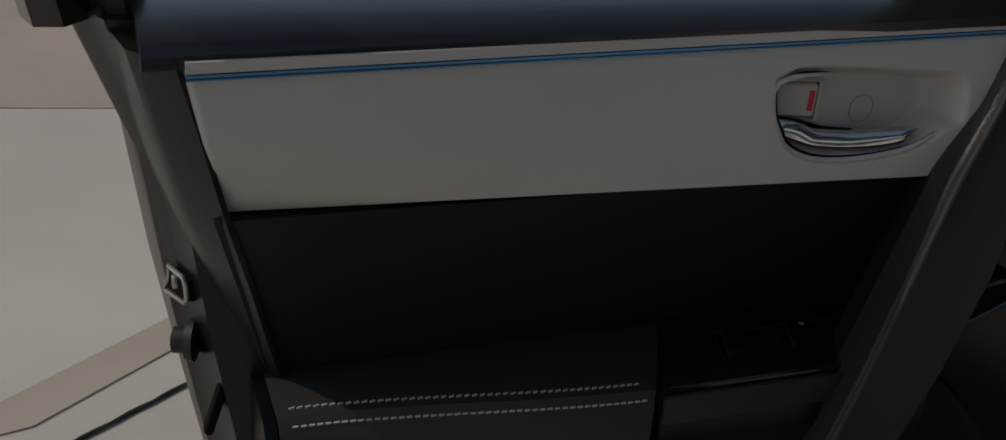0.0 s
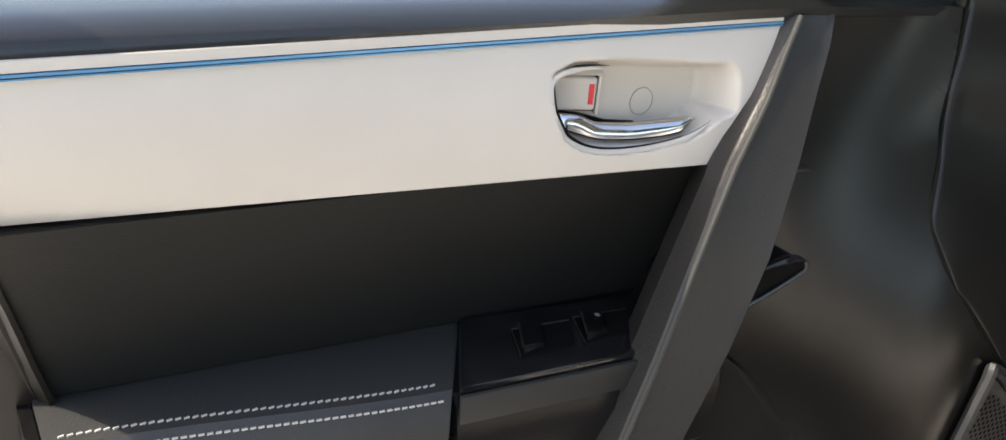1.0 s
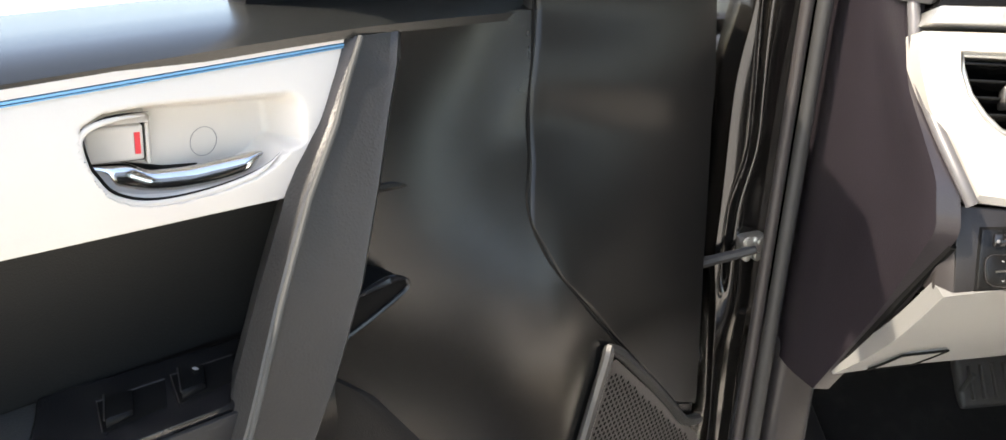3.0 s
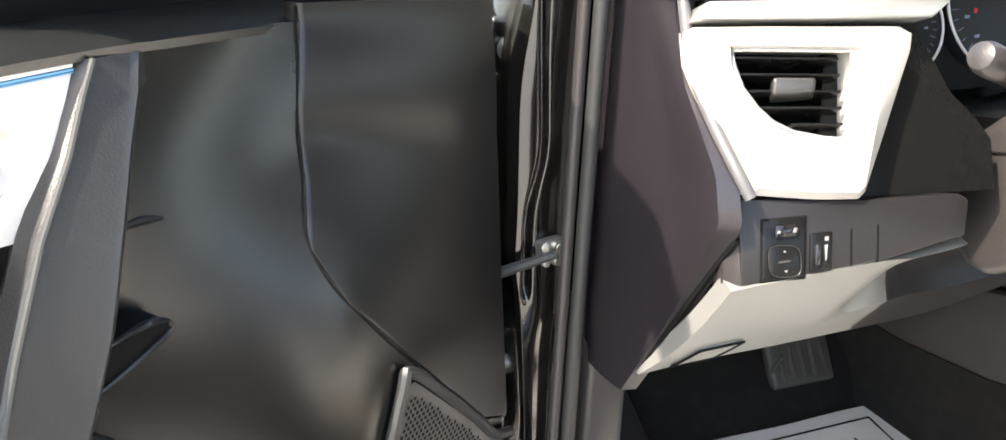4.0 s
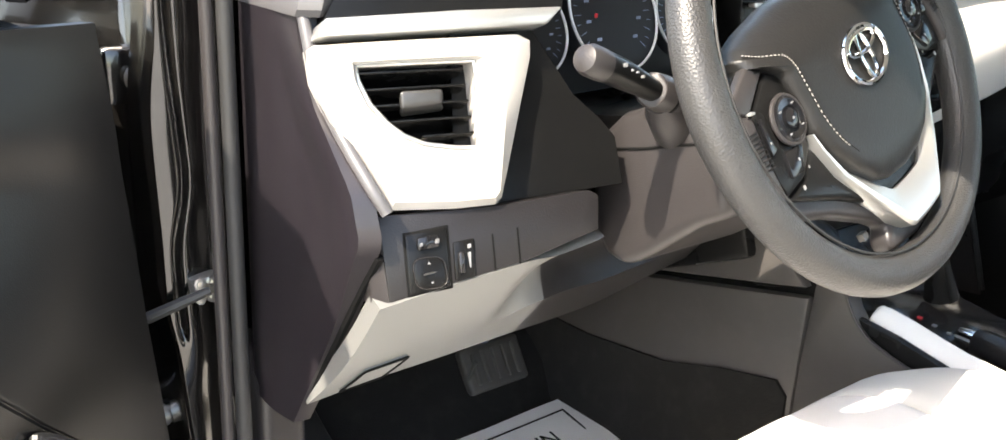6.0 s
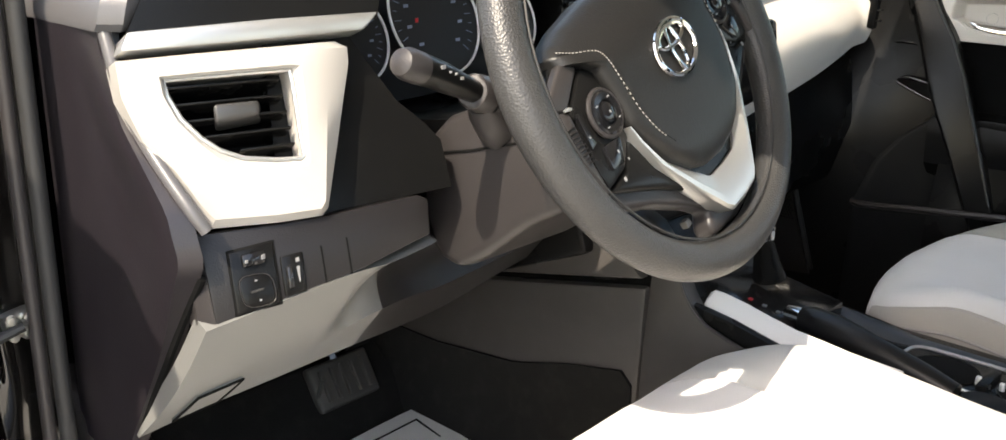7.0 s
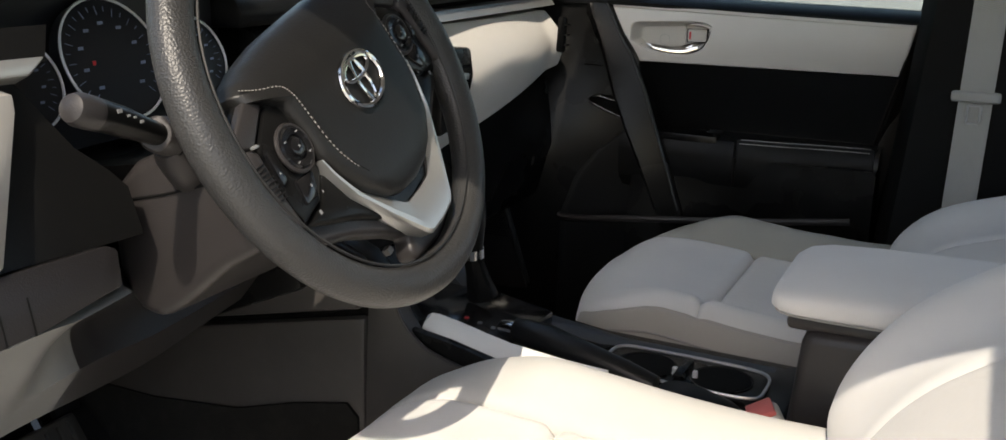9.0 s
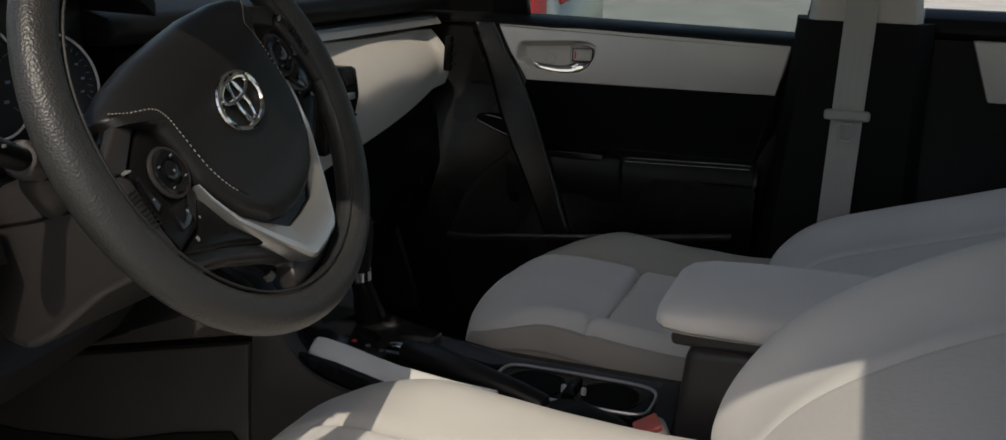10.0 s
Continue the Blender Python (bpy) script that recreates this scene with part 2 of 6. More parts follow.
def letters(text, size, matrix, material, parent, name="lettering"):
    cu = bpy.data.curves.new(name, "FONT")
    cu.body, cu.size, cu.extrude = text, size, 0.0004
    tmp = bpy.data.objects.new(name, cu)
    scene.collection.objects.link(tmp)
    me = bpy.data.meshes.new_from_object(tmp.evaluated_get(bpy.context.evaluated_depsgraph_get()))
    bpy.data.objects.remove(tmp)
    bm = bmesh.new()
    bm.from_mesh(me)
    bmesh.ops.transform(bm, matrix=matrix, verts=bm.verts)
    return part(name, bm, material, parent, flat=True)

# ---- setting: ground and the car's shell ----
GROUND = -0.10
tagged(part("ground", sheet(lambda u, v: (mix(-300, 300, u), mix(-300, 300, v), GROUND), 8, 8), CONCRETE), "pale concrete lot under and round the car", "ground", kind="structure")

def lot_marks():
    band = prism([(-2.75, 0.60), (-2.435, 0.886), (-2.29, 1.31), (-2.20, 1.27), (-2.34, 0.84), (-2.66, 0.52)], "z", GROUND, GROUND + 0.004)
    tagged(part("pavement_joint", band, CONCRETE_B), "faint brown strip across the concrete", "pavement", kind="structure")
    far = prism([(-9, 1.2), (-9, 14), (0, 14), (-0.6, 3.6), (-3.44, 2.32)], "z", GROUND, GROUND + 0.004)
    tagged(part("pavement_patch", far, CONCRETE_B), "brownish worn concrete beyond the pale slab", "pavement", kind="structure")
    cord = thing("cord", (-2.2, 0.95, GROUND), "dark twisted cord lying on the concrete", "cord")
    for k in range(2):
        pts = [(-2.40 + 0.012 * i + 0.002 * math.cos(i * 1.1 + 3.14 * k), 0.46 + 0.0285 * i, GROUND + 0.005 + 0.002 * math.sin(i * 1.1 + 3.14 * k)) for i in range(40)]
        part("strand", tube(pts, 0.0032, 6), (RUBBER, GREYPL)[k], cord)
lot_marks()

tagged(part("car_floor", prism([(-0.36, 0.245), (0.57, 0.245), (0.80, 0.42), (0.80, 0.38), (0.58, 0.10), (-1.5, 0.10), (-1.5, 0.245)], "x", -0.70, 0.70, 0.01), CARPET), "black carpeted car floor", "floor", kind="structure")
tagged(part("firewall", box((0, 0.83, 0.55), (1.5, 0.04, 0.75)), CARPET), "dark bulkhead behind the pedals", "wall", kind="structure")
tagged(part("roof", sheet(lambda u, v: (mix(-0.58, 0.58, u), mix(0.135, -1.55, v), 1.25 + 0.07 * math.sin(math.pi * u) + 0.03 * math.sin(math.pi * v)), 24, 10, (0, 0, 0.05)), HEADLINER), "car roof with beige lining", "roof", kind="structure")
tagged(part("roof_skin", sheet(lambda u, v: (mix(-0.565, 0.565, u), mix(0.118, -1.54, v), 1.303 + 0.07 * math.sin(math.pi * u) + 0.03 * math.sin(math.pi * v)), 24, 10, (0, 0, 0.003)), PAINT), "black painted car roof panel", "car roof", kind="structure")
tagged(part("rear_wall", box((0, -1.56, 0.45), (1.5, 0.05, 0.9), 0.01), SOFT), "dark rear end of the cabin", "wall", kind="structure")

def rail(name, pts, r, material, label, category):
    tagged(part(name, tube(curve_through(pts, 14), r, 8), material), label, category, kind="structure")

for side in (-1, 1):
    SIDE = side
    rail("roof_rail", [(-0.592, 0.12, 1.310), (-0.592, -0.15, 1.298), (-0.600, -0.38, 1.248), (-0.602, -0.5, 1.231), (-0.61, -1.5, 1.205)], 0.068, PAINT, "black painted rail over the doors", "roof rail")
    rail("a_pillar", [(-0.735, 0.62, 0.90), (-0.68, 0.38, 1.09), (-0.592, 0.10, 1.29)], 0.032, PAINT, "black painted windscreen pillar", "pillar")
    tagged(part("rocker", prism([(-0.86, 0.02), (-0.87, 0.22), (-0.80, 0.27), (-0.70, 0.29), (-0.66, 0.245), (-0.66, 0.02)], "y", -1.5, 0.62, 0.012), PAINT), "black painted sill under the doors", "sill", kind="structure")
    tagged(part("fender", prism([(0.605, 0.05), (0.605, 0.86), (0.75, 0.885), (1.7, 0.74), (1.75, 0.3), (1.5, 0.05)], "x", -0.895, -0.60, 0.03, 3), PAINT), "black painted front wing", "fender", kind="structure")
    SIDE = -1
tagged(part("hood", sheet(lambda u, v: (mix(-0.62, 0.62, u), mix(0.80, 1.72, v), 0.885 - 0.13 * v * v + 0.02 * math.sin(math.pi * u)), 10, 8, (0, 0, -0.03)), PAINT), "black painted bonnet", "bonnet", kind="structure")
glass = part("window_1", sheet(lambda u, v: (mix(-0.66, 0.66, u) * mix(1, 0.86, v), mix(0.80, 0.14, v) + 0.05 * math.sin(math.pi * u), mix(0.90, 1.25, v)), 10, 8, (0, 0.002, 0.004)), GLASS)
tagged(glass, "clear windscreen", "windscreen", kind="structure")
glass.visible_shadow = False

def hinge_pillar():
    """The painted door pillar with its folds, the weather strip, hinges and check strap."""
    p = thing("door_pillar", (-0.76, 0.42, 0.10), "black painted hinge pillar at the door opening", "pillar", kind="structure")
    fold = lambda z: float(np.interp(z, [0.42, 0.57, 0.604, 0.663, 0.75, 0.789, 0.822, 0.856], [-0.757, -0.770, -0.778, -0.778, -0.781, -0.781, -0.776, -0.771]))
    trough = lambda z: float(np.interp(z, [0.584, 0.629, 0.669, 0.697, 0.72, 0.777, 0.814, 0.849], [-0.760, -0.762, -0.762, -0.754, -0.750, -0.754, -0.757, -0.758]))
    def pressed(u, v):
        z = mix(0.12, 0.93, v)
        f = sum(fold(z + d) for d in (-0.02, -0.01, 0, 0.01, 0.02)) / 5
        g = sum(trough(z + d) for d in (-0.016, -0.008, 0, 0.008, 0.016)) / 5
        if u < 0.2:
            s = 1 - u / 0.2
            return (f + 0.006 * (1 - s) + 0.003 * s * s, 0.394 + 0.035 * s * s, z)
        w = (u - 0.2) / 0.8
        x = mix(f + 0.006, -0.715, w)
        y = 0.394 - 0.005 * math.sin(math.pi * min(w * 1.4, 1)) + 0.006 * ease(0.58, 0.50, z) * math.sin(math.pi * w)
        y += 0.009 * math.exp(-((x - g) / 0.0028) ** 2) * ease(0.570, 0.585, z)
        y += 0.003 * math.exp(-((x + 0.742) / 0.008) ** 2 - ((z - 0.67) / 0.03) ** 2)
        return (x, y, z)
    part("pillar_panel", sheet(pressed, 90, 120, (0, 0.01, 0)), PAINT, p, angle=80)
    part("pillar_core", prism([(-0.70, 0.41), (-0.742, 0.42), (-0.742, 0.53), (-0.80, 0.57), (-0.86, 0.60), (-0.86, 0.78), (-0.70, 0.78)], "z", 0.12, 0.93, 0.006), PAINT, p)
    part("weather_strip", tube([(-0.7255, 0.352, 0.14 + 0.05 * i) for i in range(17)], 0.0070, 12), RUBBER, p, "black rubber door seal")
    part("seal_lip", tube([(-0.7385, 0.358, 0.14 + 0.05 * i) for i in range(17)], 0.0058, 12), GREYPL, p)
    for z in (0.801, 0.472):
        h = part("hinge", box((-0.762, 0.475, z), (0.05, 0.03, 0.05), 0.006), PAINT, p)
        part("hinge_pin", lathe([(0.001, -0.001), (0.007, 0.0), (0.0105, 0.003), (0.0105, 0.012), (0.0085, 0.013), (0.0085, 0.034)], (-0.772, 0.45, z), (1, 0.05, 0), 20), STEEL, h, "zinc hinge pin")
    s = part("check_strap", tube([(-0.742, 0.372, 0.625), (-0.765, 0.378, 0.617), (-0.79, 0.392, 0.604), (-0.86, 0.41, 0.585)], [0.004, 0.005, 0.0055, 0.0055], 8), RUBBER, p, "black door check arm")
    part("bracket", hexa([(-0.752, 0.380, 0.612), (-0.731, 0.380, 0.611), (-0.729, 0.394, 0.611), (-0.752, 0.394, 0.612), (-0.756, 0.378, 0.634), (-0.729, 0.378, 0.637), (-0.729, 0.394, 0.637), (-0.756, 0.394, 0.634)], 0.004, 2), STEEL, s, "zinc check strap bracket")
    for dx, dz, r in ((-0.008, 0.007, 0.0052), (0.006, 0.006, 0.006), (0.004, -0.008, 0.005), (-0.007, -0.009, 0.004)):
        part("bolt", lathe([(0.001, 0.0075), (r * 0.55, 0.0075), (r * 0.6, 0.006), (r, 0.006), (r, 0.0)], (-0.742 + dx, 0.381, 0.624 + dz), (0, -1, 0.1), 8), STEEL, s)
hinge_pillar()

# ---- doors ----
HINGE = Vector((-0.862, 0.604, 0.0))

def card_base(y, z):
    """The inner face of the door's front half."""
    a, b = ease(0.88, 0.56, z) * ease(0.10, 0.345, y), ease(0.29, 0.54, y)
    dip = math.exp(-((y - 0.250) / 0.060) ** 2) * ease(0.46, 0.76, z) * ease(0.94, 0.78, z)
    zs = float(np.interp(y, [0.22, 0.29, 0.345, 0.455], [0.765, 0.765, 0.790, 0.772]))
    shoulder = ease(zs - 0.022, zs + 0.022, z) * ease(0.875, zs + 0.03, z) * ease(0.27, 0.36, y) * ease(0.54, 0.40, y)
    return -0.702 + 0.090 * (1 - (1 - a) * (1 - b)) - 0.008 * dip + 0.0065 * shoulder

def seam_y(z):
    return np.interp(z, [0.455, 0.478, 0.492, 0.591, 0.655, 0.70, 0.745, 0.80, 0.855], [0.530, 0.524, 0.490, 0.388, 0.333, 0.314, 0.327, 0.334, 0.346])

def front_y(z):
    return float(np.interp(z, [0.42, 0.49, 0.63, 0.73, 0.87], [0.530, 0.525, 0.506, 0.498, 0.487]))

SAIL = 0.142

# The passenger's door takes blacker materials, which put its shade into the colour.
def door(spin, label, master):
    d = thing("car_door", HINGE, label, "car door", "front doors", spin=spin)
    # painted shell: rear edge leans back upwards
    rings = []
    for z, xo, yr in ((0.16, -0.845, -0.27), (0.30, -0.885, -0.30), (0.45, -0.90, -0.315), (0.56, -0.90, -0.335), (0.66, -0.895, -0.352), (0.76, -0.885, -0.364), (0.825, -0.865, -0.382), (0.843, -0.852, -0.388)):
        yr += 0.008 * ease(0.83, 0.74, z)
        rings.append([(-0.757, yr + 0.045, z), (-0.762, yr + 0.022, z), (-0.79, yr + 0.012, z), (-0.80, yr + 0.004, z), (-0.83, yr, z), (xo, yr - 0.004, z), (xo - 0.004, yr + 0.02, z), (xo - 0.004, 0.56, z), (xo, 0.585, z), (-0.757, 0.585, z)])
    part("shell", loft(rings), BROWNBLACK, d, "black-brown painted steel door shell", angle=30)
    # window frame
    part("window_frame", tube([(-0.80, -0.385, 0.84), (-0.775, -0.405, 0.95), (-0.70, -0.43, 1.10), (-0.625, -0.42, 1.215), (-0.60, -0.34, 1.235), (-0.605, 0.0, 1.225), (-0.64, 0.20, 1.16), (-0.70, 0.42, 1.00), (-0.765, 0.575, 0.88)], 0.021, 8), PAINT, d)
    part("frame_channel", tube([(-0.785, -0.352, 0.83), (-0.765, -0.372, 0.95), (-0.69, -0.395, 1.10)], 0.012, 8), RUBBER, d)
    sail = prism([(SAIL, 0.850), (0.525, 0.850), (0.525, 0.925), (0.42, 1.000), (0.26, 1.115), (SAIL, 1.17)], "x", -0.795, -0.770, 0.006)
    # leant inward, mostly out of view, to shade the dashboard's end panel
    for v in sail.verts:
        v.co.x += 0.42 * (v.co.z - 0.85)
    part("mirror_sail", sail, BLACK, d, "black mirror corner cover, leant in to shade the dashboard end")
    if not master:
        pane = part("window_glass", sheet(lambda u, v: (mix(-0.800, -0.615, v), mix(mix(-0.38, -0.41, v), mix(0.30, 0.10, v), u), mix(0.845, 1.225, v)), 6, 6, (0.004, 0, 0.002)), TINT, d, "tinted side window, wound up")
        pane.visible_shadow = False
    part("belt_strip", prism([(-0.853, 0.838), (-0.855, 0.849), (-0.846, 0.852), (-0.835, 0.846), (-0.832, 0.838)], "y", -0.36, 0.55, 0.002), RUBBER, d, "black outer belt moulding")
    # inner panels
    border = []
    for z, yr, yi in ((0.30, -0.250, -0.235), (0.60, -0.289, -0.274), (0.66, -0.306, -0.291), (0.70, -0.318, -0.301), (0.75, -0.334, -0.315), (0.80, -0.347, -0.327), (0.838, -0.356, -0.337)):
        xi = float(np.interp(z, [0.632, 0.69, 0.752, 0.838], [-0.751, -0.731, -0.705, -0.697]))
        border.append([(-0.79, yr - 0.012, z), (xi - 0.026, yr - 0.002, z), (xi - 0.020, yr + 0.002, z), (xi - 0.001, yi - 0.001, z), (xi - 0.002, yi + 0.002, z), (-0.79, yi + 0.004, z)])
    part("rear_border", loft(border), BROWNBLACK, d, angle=24)
    part("front_panel", sheet(lambda u, v: (lambda y, z: (card_base(y, z), y, z))(mix(float(np.interp(v, [0, 0.58, 0.66, 1], [0.0, 0.075, 0.125, 0.20])), front_y(mix(0.20, 0.855, v)) - 0.004, u), mix(0.20, 0.855, v)), 46, 60, (-0.05, 0, 0)), DOORPL if master else SATIN, d)
    def pocket(u, v):
        y, z = mix(-0.30, 0.115, u), mix(0.20, 0.60, v)
        return (-0.705 + 0.03 * ease(0.30, 0.58, z) + 0.05 * ease(-0.1, 0.12, y) * ease(0.6, 0.4, z), y, z)
    part("lower_panel", sheet(pocket, 20, 20, (-0.05, 0, 0)), SATIN, d)
    # matt pocket sheet, added also to keep the shaded corner by the bar dark
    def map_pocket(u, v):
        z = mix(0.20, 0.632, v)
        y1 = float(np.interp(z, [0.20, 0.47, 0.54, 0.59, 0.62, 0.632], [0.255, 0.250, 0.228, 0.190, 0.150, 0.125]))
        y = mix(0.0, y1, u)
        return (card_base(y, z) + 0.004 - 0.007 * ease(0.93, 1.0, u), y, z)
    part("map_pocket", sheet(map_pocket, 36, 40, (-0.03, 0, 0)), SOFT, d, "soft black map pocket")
    def kick(u, v):
        z = mix(0.477, 0.868, v)
        a, b = seam_y(z), front_y(z)
        y = mix(a, b, u)
        edge = min(y - a, b - y + 0.004, (z - 0.475) * 1.2)
        return (card_base(y, min(z, 0.86)) + 0.0016 - 0.003 * (1 - ease(0, 0.0025, edge)) , y, z)
    part("kick_panel", sheet(kick, 80, 70, (-0.012, 0, 0)), KICKPL if master else BLACK, d, "smooth black panel at the hinge end")
    seam = curve_through([(card_base(seam_y(z), z) - 0.0003, seam_y(z) - 0.0012, z) for z in (0.866, 0.83, 0.79, 0.75, 0.71, 0.67, 0.63, 0.60, 0.575, 0.54, 0.51, 0.492, 0.48)], 48)
    part("seam_lip", tube(seam, 0.0011, 6), INK_SHADE, d)
    # speaker grille with its lip
    def grille(u, v):
        y = mix(mix(0.295, 0.373, v), 0.53, u)
        z = mix(0.32, 0.578 - (max(y, 0.383) - 0.383) * 0.92, v)
        return (card_base(y, z) + 0.006, y, z)
    g = part("speaker_grille", sheet(grille, 16, 16, (-0.02, 0, 0)), GREYPL, d, "dark perforated speaker grille")
    holes = bmesh.new()
    for i in range(44):
        for j in range(34):
            y, z = 0.305 + 0.0055 * i + (0.00275 if j % 2 else 0), 0.42 + 0.0048 * j
            if y > 0.527 or z > 0.567 - (max(y, 0.383) - 0.383) * 0.92 or y < 0.300 + (z - 0.32) * 0.30:
                continue
            x = card_base(y, z) + 0.0068
            vs = [holes.verts.new((x, y + 0.0018 * math.cos(k * math.pi / 3), z + 0.0018 * math.sin(k * math.pi / 3))) for k in range(6)]
            holes.faces.new(vs)
    tagged(part("perforation", holes, INK_SHADE, g, flat=True), kind="stuff")
    part("grille_lip", tube(curve_through([(card_base(y, z) + 0.006, y, z) for y, z in ((0.293, 0.33), (0.327, 0.45), (0.366, 0.572), (0.378, 0.588), (0.42, 0.552), (0.47, 0.503), (0.50, 0.472), (0.527, 0.462))], 40), 0.0052, 8), PULL, d, "grey grille lip")
    # greige upper trim with the handle pocket
    def lever_low(y):
        """The lower outline of the handle's pocket."""
        return float(np.interp(y, [-0.005, 0.001, 0.0077, 0.019, 0.0327, 0.0515, 0.0758, 0.0983, 0.112, 0.125], [0.806, 0.7915, 0.7815, 0.7747, 0.7708, 0.7694, 0.7708, 0.7745, 0.7795, 0.789]))
    def trim(u, v):
        z0, z1 = 0.7535, mix(0.833, 0.8455, u)
        z = mix(z0, z1, v)
        y = mix(mix(-0.317, -0.334, v), mix(0.120, 0.178, v), u)
        bow = 0.006 * math.sin(math.pi * v)
        x = mix(mix(-0.716, -0.698, v), mix(-0.690, -0.702, v), u) + bow
        ymax = 0.124 - 1.3 * max(0.0, 0.790 - z)
        soft = math.hypot(max(y - ymax, 0), max(z - float(np.interp(y, [-0.004, 0.009, 0.037, 0.123], [0.808, 0.8135, 0.8140, 0.8085])), 0))
        tight = math.hypot(max(-0.0030 - y, 0), max(lever_low(y) - z, 0))
        hollow = 0.033 * (1 - ease(0.001, 0.014, soft)) * (1 - ease(0.0, 0.0035, tight))
        return (x - hollow - 0.002 * (u in (0, 1) or v in (0, 1)), y, z)
    t = part("trim_panel", sheet(trim, 260, 90, (-0.02, 0, 0)), GREIGE, d, "greige satin trim panel", angle=60)
    # the blue lines are the sky's reflection in a chrome groove, put into colour
    for nm, lo, hi, m, dx in (("upper_strip", 0.0010, 0.0065, GREIGE, 0.003), ("sky_glint_line", -0.0010, 0.0004, SKY_GLINT, 0.0035), ("shadow_gap", -0.0017, -0.0010, INK_SHADE, 0.0028), ("sky_glint_line", -0.0025, -0.0017, SKY_GLINT, 0.0032)):
        if master or m is GREIGE:
            rg = []
            for k in range(13):
                u = k / 12
                y, zc = mix(-0.333, 0.174, u), mix(0.8315, 0.8455, u)
                xx = mix(-0.698, -0.703, u) + dx
                rg.append([(xx - 0.012, y, zc + lo), (xx, y, zc + lo), (xx, y, zc + hi), (xx - 0.012, y, zc + hi)])
            part(nm, loft(rg), m, d, {"sky_glint_line": "thin groove with the sky's blue reflection painted in", "upper_strip": "greige upper strip"}.get(nm, ""), flat=True)
    # inside handle
    F, T, N = Vector((-0.7160, 0.0225, 0.8005)), Vector((0.20, 0.980, 0)), Vector((0.980, -0.20, 0))
    kp = lambda a, e, c: F + T * a + Vector((0, 0, e)) + N * c
    h = part("inside_handle", hexa([kp(-0.0165, -0.0108, -0.016), kp(0.0165, -0.0108, -0.016), kp(0.0165, -0.0108, 0), kp(-0.0165, -0.0108, -0.002), kp(-0.0165, 0.0108, -0.016), kp(0.0165, 0.0108, -0.016), kp(0.0165, 0.0108, 0), kp(-0.0165, 0.0108, -0.002)], 0.0022, 3), GREIGE, d, "greige lock knob and chrome lever")
    part("knob_frame", hexa([kp(-0.0182, -0.0124, -0.02), kp(0.0182, -0.0124, -0.02), kp(0.0182, -0.0124, -0.0035), kp(-0.0182, -0.0124, -0.0055), kp(-0.0182, 0.0124, -0.02), kp(0.0182, 0.0124, -0.02), kp(0.0182, 0.0124, -0.0035), kp(-0.0182, 0.0124, -0.0055)], 0.002), INK_SHADE, h)
    part("knob_hood", loft([[kp(a, 0.0122, -0.02), kp(a, 0.0122, 0.001), kp(a, 0.0135 + lift, -0.001), kp(a, 0.0175 + lift, -0.012), kp(a, 0.0175, -0.02)] for a, lift in ((-0.0195, -0.001), (-0.017, 0.0008), (0.0, 0.0018), (0.017, 0.0014), (0.0195, 0.0))]), GREIGE, h)
    part("knob_post", loft([[kp(0.0185, e, -0.02), kp(0.0185, e, -0.004), kp(0.0200, e, -0.003), kp(0.0225, e, -0.008), kp(0.0235, e, -0.02)] for e in (-0.014, 0.0, 0.013)]), GREIGE, h)
    part("lock_mark", hexa([kp(0.0110, -0.0065, -0.0002), kp(0.0142, -0.0065, -0.0002), kp(0.0142, -0.0065, 0.0006), kp(0.0110, -0.0065, 0.0004), kp(0.0110, 0.0065, -0.0002), kp(0.0142, 0.0065, -0.0002), kp(0.0142, 0.0065, 0.0006), kp(0.0110, 0.0065, 0.0004)]), RED, h, "red lock mark")
    LA, LD, LN = Vector((-0.7220, 0.0112, 0.0)), Vector((0.254, 1.0125, 0)), Vector((0.970, -0.2435, 0))
    def lever_ring(k):
        s = mix(-0.0005, 0.0968, k)
        top = sum(float(np.interp(s + e, [0.0, 0.010, 0.0195, 0.0252, 0.031, 0.053, 0.0762, 0.0947, 0.0968], [0.7845, 0.7846, 0.7842, 0.7808, 0.7784, 0.7787, 0.7823, 0.7852, 0.7846])) for e in (-0.002, 0, 0.002)) / 3
        bot = sum(float(np.interp(s + e, [0.0, 0.0007, 0.0036, 0.0075, 0.0143, 0.021, 0.0355, 0.0482, 0.0606, 0.0728, 0.0846, 0.0915, 0.0953, 0.0968], [0.7795, 0.776, 0.7685, 0.7635, 0.7603, 0.7582, 0.7570, 0.7576, 0.7600, 0.7638, 0.7700, 0.7764, 0.7816, 0.783])) for e in (-0.001, 0, 0.001)) / 3
        bot = min(bot - 0.0052 * math.sin(math.pi * min(k * 1.15, 1)), top - 0.0005)
        zc, hh = (top + bot) / 2 + 0.0036 * (1 - s / 0.0968), (top - bot) / 2
        e = min(1, 0.3 + 7 * min(k, 1 - k))
        out = []
        for q in range(28):
            a = 2 * math.pi * q / 28
            c = 0.0065 * e * math.copysign(abs(math.cos(a)) ** 0.7, math.cos(a)) - 0.003
            out.append(LA + LD * s + LN * c + Vector((0, 0, zc + hh * math.copysign(abs(math.sin(a)) ** 0.9, math.sin(a)))))
        return out
    part("lever", loft([lever_ring(0.5 - 0.5 * math.cos(math.pi * k / 48)) for k in range(49)]), CHROME, h, "chrome door lever", angle=80)
